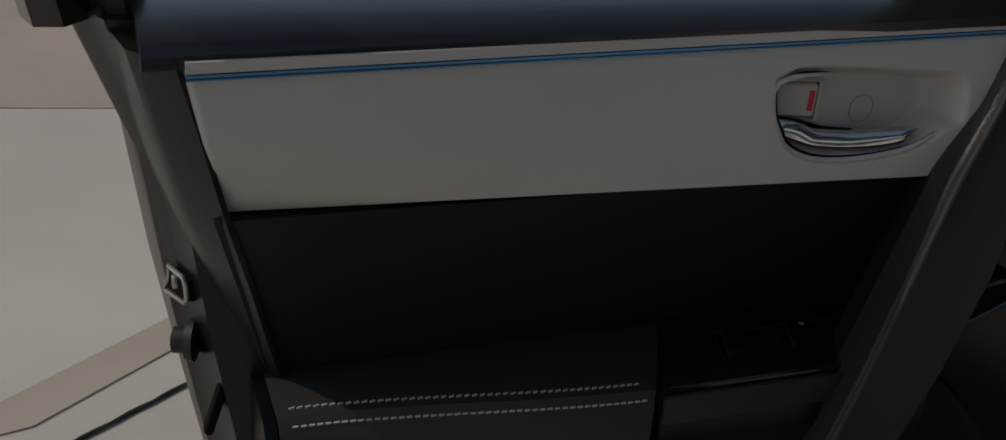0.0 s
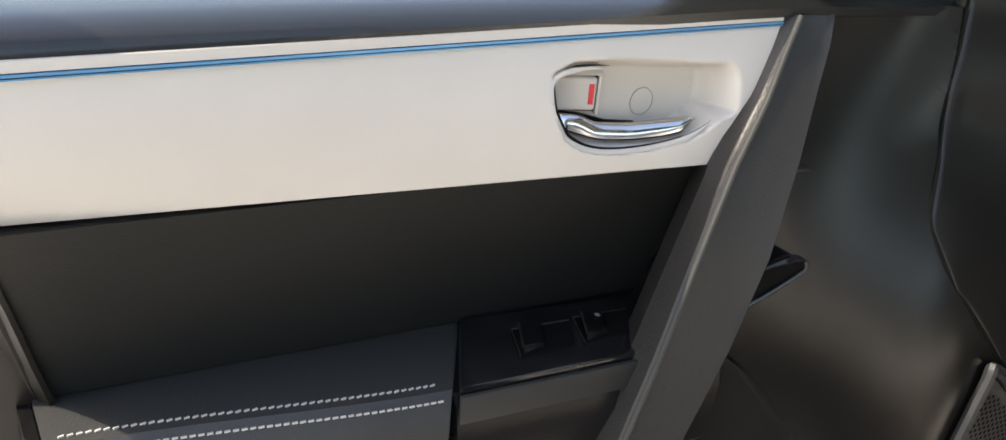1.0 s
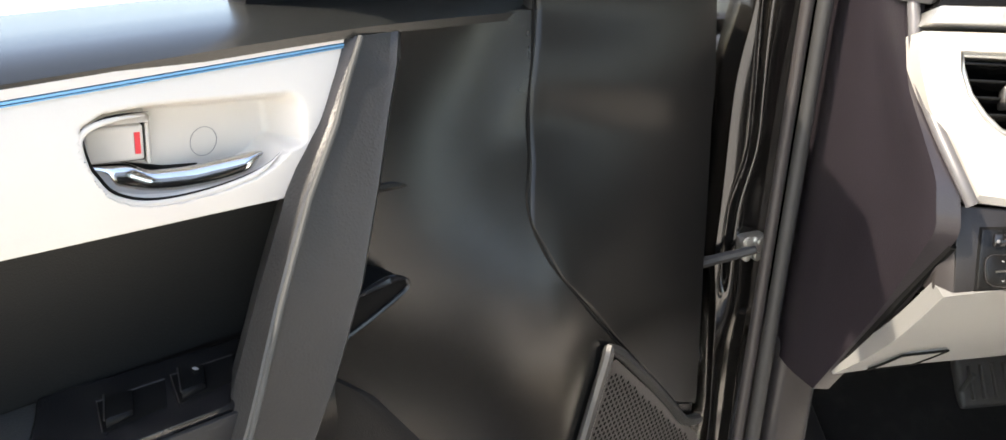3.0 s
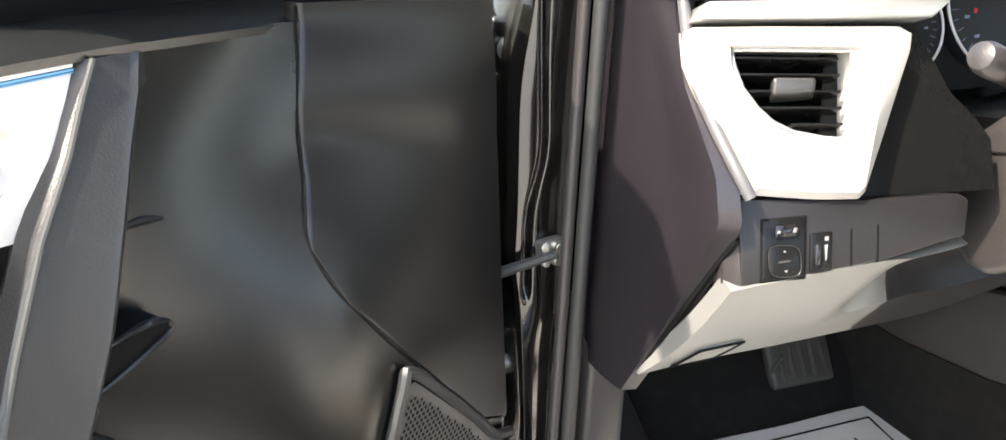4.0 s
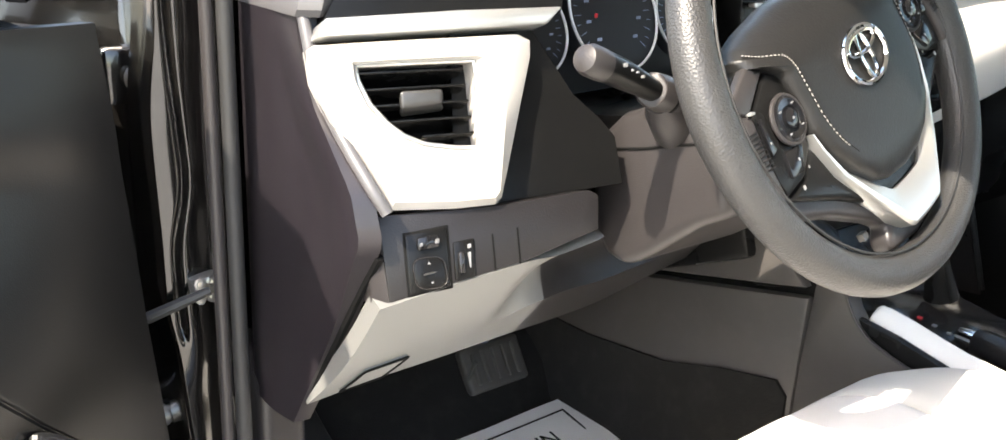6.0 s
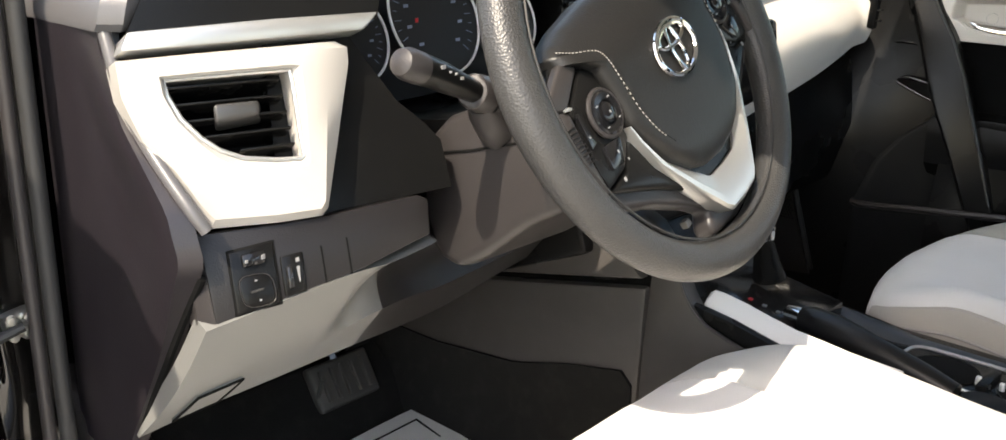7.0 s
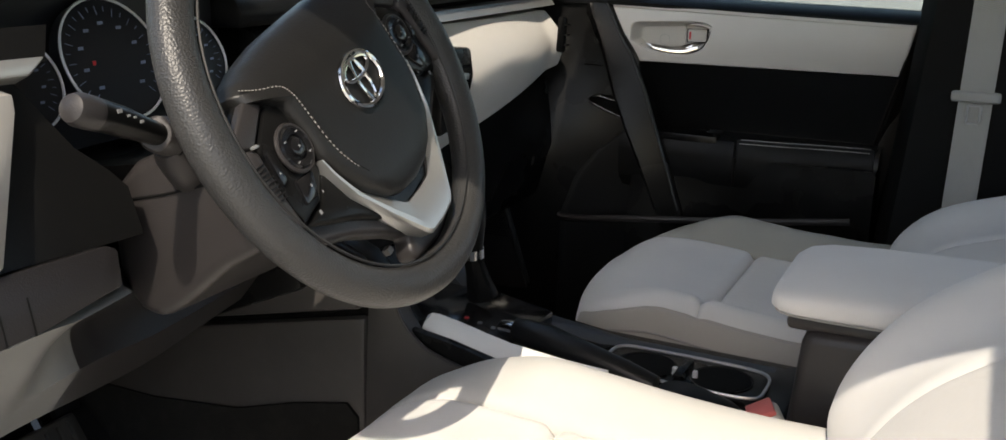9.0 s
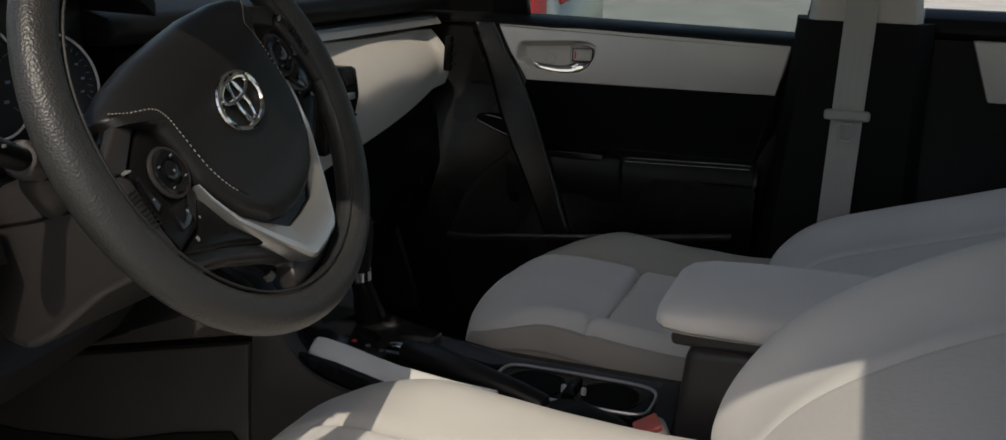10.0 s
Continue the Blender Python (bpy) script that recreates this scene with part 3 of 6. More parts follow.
    edge_pts = curve_through([(0, y, z) for y, z in ((0.034, 0.8215), (0.020, 0.8222), (0.008, 0.8212), (-0.001, 0.8185), (-0.0050, 0.8140), (-0.0054, 0.8080), (-0.0030, 0.797), (0.001, 0.7900), (0.0077, 0.7805), (0.019, 0.7737), (0.0327, 0.7698), (0.0515, 0.7684), (0.0758, 0.7698), (0.0983, 0.7737), (0.110, 0.7785), (0.117, 0.7835))], 72)
    taper = [min(1, (k + 1) / 10, (73 - k) / 10) for k in range(73)]
    trim_x = lambda y, z: mix(mix(-0.716, -0.698, (z - 0.7535) / 0.085), mix(-0.690, -0.702, (z - 0.7535) / 0.09), (y + 0.325) / 0.47) + 0.006 * math.sin(math.pi * (z - 0.7535) / 0.088)
    part("pocket_rim", tube([(trim_x(p.y, p.z) - 0.0024, p.y - 0.0012, p.z - 0.0008) for p in edge_pts], [0.0019 * f for f in taper], 8), GREIGE, h)
    part("pocket_gap", tube([(trim_x(p.y, p.z) - 0.0030, p.y + 0.0012, p.z + 0.0010) for p in edge_pts], [0.0010 * f for f in taper], 6), INK_SHADE, h)
    part("lever_gap", loft([[LA + LD * s + LN * -0.013 + Vector((0, 0, z0)), LA + LD * s + LN * -0.008 + Vector((0, 0, z0)), LA + LD * s + LN * -0.008 + Vector((0, 0, z1)), LA + LD * s + LN * -0.013 + Vector((0, 0, z1))] for s, z0, z1 in ((-0.0020, 0.778, 0.7865), (0.002, 0.769, 0.7870), (0.008, 0.7645, 0.7870), (0.020, 0.7595, 0.786), (0.040, 0.7578, 0.780), (0.060, 0.760, 0.779))]), INK_SHADE, h)
    part("cover_gap", tube([(-0.7232, 0.0830 + 0.0092 * math.cos(a), 0.7905 + 0.0092 * math.sin(a)) for a in [2 * math.pi * k / 28 for k in range(28)]], 0.00022, 5, closed=True), GREYMARK, h)
    # soft insert
    def insert(u, v):
        z = mix(0.632, 0.752, v)
        y = mix(mix(-0.290, -0.322, v), mix(0.135, 0.155, v), u)
        return (mix(-0.755, -0.708, v ** 1.3), y, z)
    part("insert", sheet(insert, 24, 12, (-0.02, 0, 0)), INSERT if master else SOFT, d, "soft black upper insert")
    # armrest, switch plate
    def arm_ring(y, drop=0.0):
        return [(x, yy + (-0.677 - x) * 0.58 * ease(-0.16, -0.068, y) * (y < -0.067), z) for x, yy, z in arm_section(y, drop)]
    def arm_section(y, drop):
        e = ease(-0.30, -0.24, y)
        edge = mix(-0.700, -0.672, ease(-0.30, -0.05, y)) + 0.005 * ease(0, 0.1, y)
        zt = 0.630 - drop
        return [(-0.765, y, zt), (mix(-0.75, edge - 0.03, e), y, zt + 0.001), (edge - 0.008, y, zt), (edge, y, zt - 0.008), (edge + 0.004, y, zt - 0.03), (edge - 0.002, y, 0.55), (-0.72, y, 0.50), (-0.765, y, 0.50)]
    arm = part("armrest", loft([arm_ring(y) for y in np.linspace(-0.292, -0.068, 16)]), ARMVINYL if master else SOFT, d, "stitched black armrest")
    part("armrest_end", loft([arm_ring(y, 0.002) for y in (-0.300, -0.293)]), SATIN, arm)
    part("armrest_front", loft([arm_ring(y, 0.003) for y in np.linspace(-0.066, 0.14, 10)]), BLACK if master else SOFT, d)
    for k in range(46):
        y = -0.283 + 0.0046 * k
        ex = mix(-0.700, -0.672, ease(-0.30, -0.05, y))
        part("stitch", box((ex - 0.0150, y, 0.6308), (0.0010, 0.0032, 0.0010), turn=Matrix.Rotation(0.25, 4, "Z")), THREAD, arm, flat=True)
        part("stitch", box((ex - 0.0030, y, 0.6262), (0.0010, 0.0032, 0.0010), turn=Matrix.Rotation(0.2, 4, "Y")), THREAD, arm, flat=True)
    if master:
        sp = part("switch_plate", prism([(-0.754, -0.024), (-0.672, -0.066), (-0.668, 0.10), (-0.742, 0.115)], "z", 0.615, 0.636, 0.003), GLOSS, d, "glossy black window switch plate")
        part("plate_groove", prism([(-0.671, -0.066), (-0.667, -0.066), (-0.663, 0.09), (-0.667, 0.09)], "z", 0.612, 0.6315, 0.001), RUBBER, sp)
        for yy in (0.0, 0.050):
            q = [(-0.723, yy), (-0.721, yy + 0.045), (-0.691, yy + 0.030), (-0.689, yy - 0.013)]
            part("switch_well", hexa([(x, y, 0.6350) for x, y in q] + [(x, y, 0.6368) for x, y in q]), INK_SHADE, sp)
            w = part("window_switch", hexa([(-0.720, yy + 0.002, 0.635), (-0.719, yy + 0.022, 0.635), (-0.693, yy + 0.010, 0.635), (-0.691, yy - 0.010, 0.635), (-0.719, yy + 0.003, 0.6425), (-0.718, yy + 0.022, 0.6405), (-0.695, yy + 0.010, 0.6405), (-0.693, yy - 0.009, 0.6425)], 0.002), SATIN, sp, "black window rocker switch")
            part("switch_rim", tube([(x, y, 0.6372) for x, y in (q[1], q[0], q[3])], 0.0005, 5), GREYPL, sp)
            part("switch_edge", tube([(-0.692, yy - 0.010, 0.6425), (-0.719, yy + 0.003, 0.643)], 0.0006, 5), PULL, w)
            if yy:
                part("switch_mark", box((-0.712, yy + 0.012, 0.6424), (0.004, 0.0028, 0.0006)), GREYMARK, w)
    else:
        part("switch_plate", prism([(-0.745, -0.03), (-0.675, -0.035), (-0.672, 0.08), (-0.742, 0.085)], "z", 0.612, 0.634, 0.003), SATIN, d)
    # slanted pull bar
    rings = []
    for z, xa, ya, xb, yb, xr, yr in ((0.850, -0.7045, 0.177, -0.696, 0.185, -0.697, 0.218), (0.83, -0.700, 0.164, -0.689, 0.171, -0.687, 0.208), (0.80, -0.695, 0.146, -0.679, 0.152, -0.674, 0.190), (0.76, -0.686, 0.118, -0.667, 0.122, -0.659, 0.170), (0.70, -0.677, 0.088, -0.655, 0.091, -0.646, 0.146), (0.64, -0.675, 0.066, -0.650, 0.069, -0.640, 0.119), (0.58, -0.676, 0.044, -0.648, 0.047, -0.638, 0.090), (0.50, -0.682, 0.018, -0.652, 0.021, -0.643, 0.058), (0.42, -0.69, -0.004, -0.668, 0.0, -0.660, 0.030)):
        rings.append([(xa - 0.03, ya + 0.02, z), (xa, ya, z), (xb - 0.003, yb - 0.003, z), (xb, yb, z), (xr - 0.002, yr - 0.005, z), (xr, yr, z), (xr - 0.006, yr + 0.007, z), (-0.715, yr + 0.03, z)])
    # black instead of charcoal on the passenger's side, for the bar's shade
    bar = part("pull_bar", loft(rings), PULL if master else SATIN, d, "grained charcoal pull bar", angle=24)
    part("bar_edge", tube([r[3] for r in rings[:-1]], 0.0021, 8), WORN_LIT, bar, "pale worn edge with its highlight painted in")
    # glossy lip and dimple beside the bar
    tip = [(0.112, 0.650), (0.135, 0.656), (0.160, 0.664), (0.183, 0.673), (0.198, 0.680), (0.197, 0.686), (0.186, 0.689), (0.172, 0.688), (0.150, 0.684), (0.125, 0.676), (0.105, 0.664)]
    # a solid black block replaces the hollow; its shade is only colour
    pk = part("pull_pocket", prism(tip, "x", -0.70, -0.6595, 0.002), INK_SHADE, d, "black block for the shade in the hollow behind the pull bar")
    part("pocket_lip", tube(curve_through([(-0.659, y, z) for y, z in tip[:6]], 24), [0.0012 + 0.0010 * math.sin(math.pi * k / 24) for k in range(25)], 8), GLOSS, pk, "glossy black pocket lip")
    part("pocket_lip", tube(curve_through([(-0.6605, y, z) for y, z in tip[5:9]], 18), [0.0012 + 0.0022 * math.sin(math.pi * k / 18) for k in range(19)], 8), GLOSS, pk)
    part("dent", tube(curve_through([(card_base(y, z) - 0.0015, y, z) for y, z in ((0.180, 0.738), (0.196, 0.742), (0.210, 0.7425), (0.226, 0.740))], 12), [0.0008, 0.0016, 0.0022, 0.0028, 0.0032, 0.0036, 0.0038, 0.0038, 0.0036, 0.0032, 0.0026, 0.0018, 0.0008], 8), DOORPL if master else SATIN, d)
    # sill cap
    rings = []
    for k in range(15):
        y = mix(-0.352, 0.500, k / 14)
        o = float(np.interp(y, [-0.352, 0.18, 0.585], [-0.003, 0.0135, 0.009]))
        w = 0.010 * ease(0.2, 0.5, y)
        rings.append([(-0.765, y, 0.832 + o), (-0.712 + w, y, 0.832 + o), (-0.699 + w, y, 0.836 + o), (-0.698 + w, y, 0.842 + o), (-0.7015 + w, y, 0.847 + o * 0.7), (-0.709 + w, y, 0.8515 + o * 0.6), (-0.725 + w, y, 0.8548 + o * 0.6), (-0.76, y, 0.8560 + o * 0.6), (-0.812, y, 0.8560 + o * 0.6), (-0.820, y, 0.845 + o * 0.6)])
    part("sill_cap", loft(rings), CAP if master else SOFT, d, "soft black window sill cap", angle=50)
    part("pocket_edge", tube(curve_through([(-0.672, 0.235, 0.50), (-0.652, 0.245, 0.470), (-0.645, 0.225, 0.462), (-0.645, 0.10, 0.476), (-0.645, -0.10, 0.498), (-0.655, -0.27, 0.518)], 30), 0.006, 8), GREYPL, d)
    # latch and bolt on the rear edge
    l = part("latch", tube([(-0.792, -0.3405, 0.690), (-0.774, -0.334, 0.690), (-0.770, -0.333, 0.686), (-0.770, -0.333, 0.677), (-0.774, -0.334, 0.674), (-0.795, -0.3430, 0.673), (-0.795, -0.3430, 0.676), (-0.792, -0.341, 0.682)], 0.0016, 8, closed=True), STEEL, d, "bright steel latch mouth")
    part("latch_slot", hexa([(-0.794, -0.3420, 0.675), (-0.772, -0.3338, 0.675), (-0.772, -0.322, 0.675), (-0.794, -0.330, 0.675), (-0.792, -0.3410, 0.689), (-0.772, -0.3338, 0.689), (-0.772, -0.322, 0.689), (-0.792, -0.330, 0.689)], 0.001), INK_SHADE, l)
    part("latch_claw", box((-0.783, -0.338, 0.684), (0.005, 0.004, 0.008), 0.001), STEEL, l)
    part("stop_bolt", lathe([(0.001, 0.002), (0.0045, 0.002), (0.0055, 0.008), (0.0080, 0.007), (0.0080, 0.0), (0.012, -0.001), (0.013, -0.006)], (-0.783, -0.334, 0.644), (-0.35, -1, 0), 18), RUBBER, d)
    part("bolt_slot", box((-0.768, -0.316, 0.615), (0.010, 0.006, 0.06), 0.002, 2, Matrix.Rotation(radians(-18), 4, "X")), INK_SHADE, d)
    return d

SIDE = -1
driver_door = door(radians(-57.9), "driver's door swung open, black with greige trim", True)
SIDE = 1
passenger_door = door(0.0, "closed passenger door, black with greige trim and pull bar", False)
SIDE = -1

# ---- dashboard ----
def on_plane(x, z, off=0.0):
    """A place on the slanting face of the driver's end of the dashboard; off: metres out of it."""
    n = Vector((-0.267, -0.912, 0.311))
    p0 = Vector((-0.71, 0.239, 0.856))
    y = p0.y - (n.x * (x - p0.x) + n.z * (z - p0.z)) / n.y
    return Vector((x, y, z)) + n * off

def slab(outline, out, deep, r=0.0, seg=2, n=Vector((-0.267, -0.912, 0.311))):
    """A plate with a given outline (x, z) on that slanting face, from out metres proud of it to deep metres behind."""
    bm = bmesh.new()
    a = [bm.verts.new(on_plane(x, z, out)) for x, z in outline]
    b = [bm.verts.new(on_plane(x, z, -deep)) for x, z in outline]
    bm.faces.new(a)
    bm.faces.new(b[::-1])
    k = len(a)
    for i in range(k):
        bm.faces.new((a[i], b[i], b[(i + 1) % k], a[(i + 1) % k]))
    bmesh.ops.recalc_face_normals(bm, faces=bm.faces)
    bevel(bm, r, seg)
    return bm

def ring_slab(outer, inner, out, deep, lip):
    """A frame: the outline with a hole; lip: how far the hole's rim lies behind the face."""
    bm = bmesh.new()
    n = len(outer)
    A = [bm.verts.new(on_plane(x, z, out - (0.011 if x > -0.60 else 0.005))) for x, z in outer]
    A2 = [bm.verts.new(on_plane(mix(x, xi, 0.42 if x > -0.60 else 0.10), mix(z, zi, 0.12), out)) for (x, z), (xi, zi) in zip(outer, inner)]
    B2 = [bm.verts.new(on_plane(mix(x, xi, 0.86), mix(z, zi, 0.86), out + 0.001)) for (x, z), (xi, zi) in zip(outer, inner)]
    B = [bm.verts.new(on_plane(x, z, out - lip)) for x, z in inner]
    C = [bm.verts.new(on_plane(x, z, -deep)) for x, z in inner]
    D = [bm.verts.new(on_plane(x, z, -deep)) for x, z in outer]
    for P, Q in ((A, A2), (A2, B2), (B2, B), (B, C), (C, D), (D, A)):
        for i in range(n):
            bm.faces.new((P[i], P[(i + 1) % n], Q[(i + 1) % n], Q[i]))
    return bm

def dense(poly, per):
    out = []
    for (a, b), (c, d) in zip(poly, poly[1:] + poly[:1]):
        out += [(mix(a, c, k / per), mix(b, d, k / per)) for k in range(per)]
    return out

dash = thing("dashboard", (0, 0.45, 0.45), "black dashboard with greige panels and round gauges", "dashboard")
for xa, xb in ((-0.69, -0.535), (-0.195, 0.69)):
    part("top_pad", prism([(0.262, 0.888), (0.272, 0.903), (0.34, 0.918), (0.50, 0.925), (0.80, 0.905), (0.80, 0.86), (0.27, 0.872)], "x", xa, xb, 0.006), SOFT, dash, "soft black dashboard top")
part("top_pad", prism([(0.345, 0.935), (0.50, 0.930), (0.80, 0.905), (0.80, 0.86), (0.345, 0.88)], "x", -0.535, -0.195), SOFT, dash)
part("core", prism([(0.335, 0.885), (0.80, 0.885), (0.80, 0.50), (0.50, 0.50), (0.36, 0.60)], "x", -0.68, 0.68, 0.01), SATIN, dash)
# end panel that the open door uncovers
def end_panel(u, v):
    z = mix(0.512, 0.885, v)
    yb = float(np.interp(z, [0.512, 0.544, 0.60, 0.66, 0.722, 0.758, 0.79, 0.813, 0.862, 0.885], [0.300, 0.279, 0.243, 0.204, 0.167, 0.179, 0.211, 0.237, 0.270, 0.273]))
    y = mix(0.378, yb, u)
    x = -0.701 - 0.004 * math.sin(math.pi * u) + 0.014 * ease(0.965, 1.0, u) - 0.010 * ease(0.55, 0.95, u) * ease(0.60, 0.74, z) * ease(0.90, 0.78, z)
    return (x, y, z)
part("end_panel", sheet(end_panel, 24, 40, (0.010, 0.02, 0)), ENDPL, dash, "dark grey end panel")
EDGEPL = mat("mid_grey_edge_plastic", (0.085, 0.083, 0.086), 0.36, bump=0.1, scale=800, tex="leather", var=0.06)
part("end_edge", tube(curve_through([(-0.697, 0.282, 0.893), (-0.7015, 0.266, 0.868), (-0.7035, 0.2465, 0.830), (-0.7035, 0.2285, 0.808), (-0.7025, 0.2045, 0.786), (-0.6985, 0.1775, 0.760), (-0.692, 0.168, 0.744)], 40), 0.0050, 10), EDGEPL, dash, "grey edge strip round the end panel")
part("end_gap", tube(curve_through([(-0.6955, 0.281, 0.548), (-0.6955, 0.245, 0.602), (-0.6955, 0.205, 0.664), (-0.694, 0.176, 0.708)], 24), 0.0035, 6), INK_SHADE, dash)
# greige vent surround
outer = [(-0.712, 0.856), (-0.66, 0.8578), (-0.60, 0.859), (-0.552, 0.861), (-0.543, 0.856), (-0.545, 0.844), (-0.557, 0.815), (-0.573, 0.776), (-0.588, 0.740), (-0.594, 0.735), (-0.63, 0.735), (-0.678, 0.738), (-0.684, 0.750), (-0.694, 0.775), (-0.708, 0.803), (-0.714, 0.832)]
inner = [(-0.684, 0.841), (-0.66, 0.8415), (-0.63, 0.8418), (-0.601, 0.842), (-0.5945, 0.8415), (-0.5945, 0.834), (-0.596, 0.815), (-0.5980, 0.795), (-0.5990, 0.780), (-0.602, 0.7780), (-0.620, 0.779), (-0.643, 0.783), (-0.658, 0.790), (-0.669, 0.800), (-0.679, 0.814), (-0.684, 0.830)]
TAB = mat("satin_grey_tab", (0.055, 0.054, 0.053), 0.32, 0.3, var=0.05)
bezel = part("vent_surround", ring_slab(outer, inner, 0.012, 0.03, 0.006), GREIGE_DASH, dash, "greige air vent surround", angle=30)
part("vent_rim", tube([on_plane(x, z, 0.0075) for x, z in inner], 0.0018, 6, closed=True), SILVER, bezel)
part("vent_back", slab([(-0.69, 0.85), (-0.585, 0.85), (-0.59, 0.770), (-0.665, 0.785)], -0.034, 0.045), INK_SHADE, dash)
for k in range(5):
    z = 0.835 - 0.0118 * k
    x0 = float(np.interp(z, [0.784, 0.79, 0.802, 0.815, 0.84], [-0.625, -0.652, -0.669, -0.678, -0.683]))
    bm = bmesh.new()
    c = [on_plane(x0, z, 0.001), on_plane(-0.6010, z + 0.001, 0.001), on_plane(-0.6010, z - 0.006, -0.030), on_plane(x0, z - 0.006, -0.030)]
    part("vent_slat", hexa([*c, *[p + Vector((0, 0, 0.0022)) for p in c]], 0.0008), SATIN, bezel)
part("vent_tab", hexa([on_plane(-0.656, 0.8095, 0.006), on_plane(-0.624, 0.8125, 0.006), on_plane(-0.618, 0.807, -0.012), on_plane(-0.653, 0.804, -0.012), on_plane(-0.655, 0.8225, 0.007), on_plane(-0.622, 0.8225, 0.007), on_plane(-0.615, 0.822, -0.012), on_plane(-0.650, 0.820, -0.012)], 0.003, 3), TAB, bezel, "satin grey vent tab")
# silver strip over it, black field above the strip
part("silver_strip", slab([(-0.708, 0.8615), (-0.66, 0.8625), (-0.53, 0.8665), (-0.514, 0.880), (-0.60, 0.8785), (-0.70, 0.8745)], 0.010, 0.03, 0.0025), SILVER, dash, "satin silver dash strip")
part("upper_field", slab([(-0.70, 0.872), (-0.51, 0.878), (-0.50, 0.905), (-0.68, 0.902)], -0.004, 0.06), SATIN, dash)
part("corner_cap", loft([[(x, y0, z), (x + 0.014, y0 - 0.012, z), (x + 0.060, y0 + 0.004, z + 0.004), (x + 0.060, 0.40, z + 0.006), (x + 0.006, 0.40, z)] for x, y0, z in ((-0.708, 0.270, 0.874), (-0.709, 0.264, 0.880), (-0.707, 0.262, 0.892), (-0.700, 0.266, 0.905), (-0.688, 0.276, 0.914))]), EDGEPL, dash, "grey corner cap of the dashboard")
# dark fields round the column
part("side_field", slab([(-0.60, 0.870), (-0.535, 0.872), (-0.505, 0.815), (-0.485, 0.795), (-0.474, 0.780), (-0.474, 0.742), (-0.62, 0.734)], -0.016, 0.05), SATIN, dash)
SWPL = mat("charcoal_switch_plastic", (0.0125, 0.0115, 0.012), 0.38, bump=0.2, scale=800, tex="leather", var=0.08, spec=0.32)
sw = part("switch_panel", slab([(-0.688, 0.735), (-0.60, 0.734), (-0.515, 0.7395), (-0.507, 0.735), (-0.512, 0.708), (-0.530, 0.7035), (-0.575, 0.691), (-0.690, 0.6715), (-0.6885, 0.70)], 0.004, 0.06, 0.002), SWPL, dash, "dark grey switch panel")
part("panel_edge", hexa([on_plane(-0.7000, 0.672, -0.008), on_plane(-0.6895, 0.6715, 0.0042), on_plane(-0.6895, 0.6715, -0.03), on_plane(-0.7000, 0.672, -0.03), on_plane(-0.6940, 0.735, -0.008), on_plane(-0.6872, 0.735, 0.0042), on_plane(-0.6872, 0.735, -0.03), on_plane(-0.6940, 0.735, -0.03)], 0.0015), GREYPL, sw, "bevelled grey panel edge")
m1 = part("mirror_switch", slab([(-0.670, 0.7195), (-0.6365, 0.7225), (-0.641, 0.6785), (-0.6745, 0.6755)], 0.0055, 0.01, 0.002), SATIN, sw, "black mirror switch")
part("switch_gap", slab([(-0.6715, 0.7208), (-0.6352, 0.7238), (-0.6398, 0.6772), (-0.6758, 0.6742)], 0.0046, 0.01, 0.001), INK_SHADE, sw)
part("selector", slab([(-0.662, 0.7165), (-0.645, 0.7180), (-0.646, 0.7085), (-0.663, 0.7070)], 0.0085, 0.005, 0.002), GLOSS, m1)
part("selector_mark", box(on_plane(-0.660, 0.7115, 0.0092), (0.0022, 0.0008, 0.0022)), GREYMARK, m1)
part("selector_mark", box(on_plane(-0.6475, 0.7130, 0.0092), (0.003, 0.0008, 0.0035)), GREYMARK, m1)
pad = [on_plane(-0.6565 + 0.0125 * math.copysign(abs(math.cos(a)) ** 0.6, math.cos(a)), 0.6905 + 0.0115 * math.copysign(abs(math.sin(a)) ** 0.6, math.sin(a)), 0.0) for a in [2 * math.pi * k / 20 for k in range(20)]]
part("mirror_pad", slab([(p.x, p.z) for p in pad], 0.0085, 0.005, 0.002), SATIN, m1)
part("pad_ring", tube([on_plane(p.x, p.z, 0.0078) for p in pad], 0.0003, 6, closed=True), GREYPL, m1)
part("pad_bar", box(on_plane(-0.6565, 0.6905, 0.0092), (0.013, 0.0010, 0.0012)), TAB, m1)
for dz in (-0.0065, 0.0065):
    part("pad_arrow", slab([(-0.6578, 0.6905 + dz), (-0.6552, 0.6905 + dz), (-0.6565, 0.6905 + dz * 1.22)], 0.0092, 0.001), GREYMARK, m1)
m2 = part("dimmer_switch", slab([(-0.6345, 0.7105), (-0.6170, 0.7120), (-0.6205, 0.6835), (-0.6375, 0.6820)], 0.006, 0.01, 0.0015), SATIN, sw, "black dimmer switch")
part("dimmer_wheel", slab([(-0.6325, 0.703), (-0.6275, 0.7035), (-0.6295, 0.6875), (-0.6340, 0.687)], 0.009, 0.005, 0.0015), GLOSS, m2)
part("dimmer_mark", slab([(-0.6238, 0.7080), (-0.6210, 0.7084), (-0.6214, 0.7055), (-0.6242, 0.7051)], 0.0066, 0.003), GREYMARK, m2)
part("dimmer_scale", slab([(-0.6246, 0.7020), (-0.6222, 0.7024), (-0.6240, 0.6910), (-0.6247, 0.6910)], 0.0066, 0.003), GREYMARK, m2)
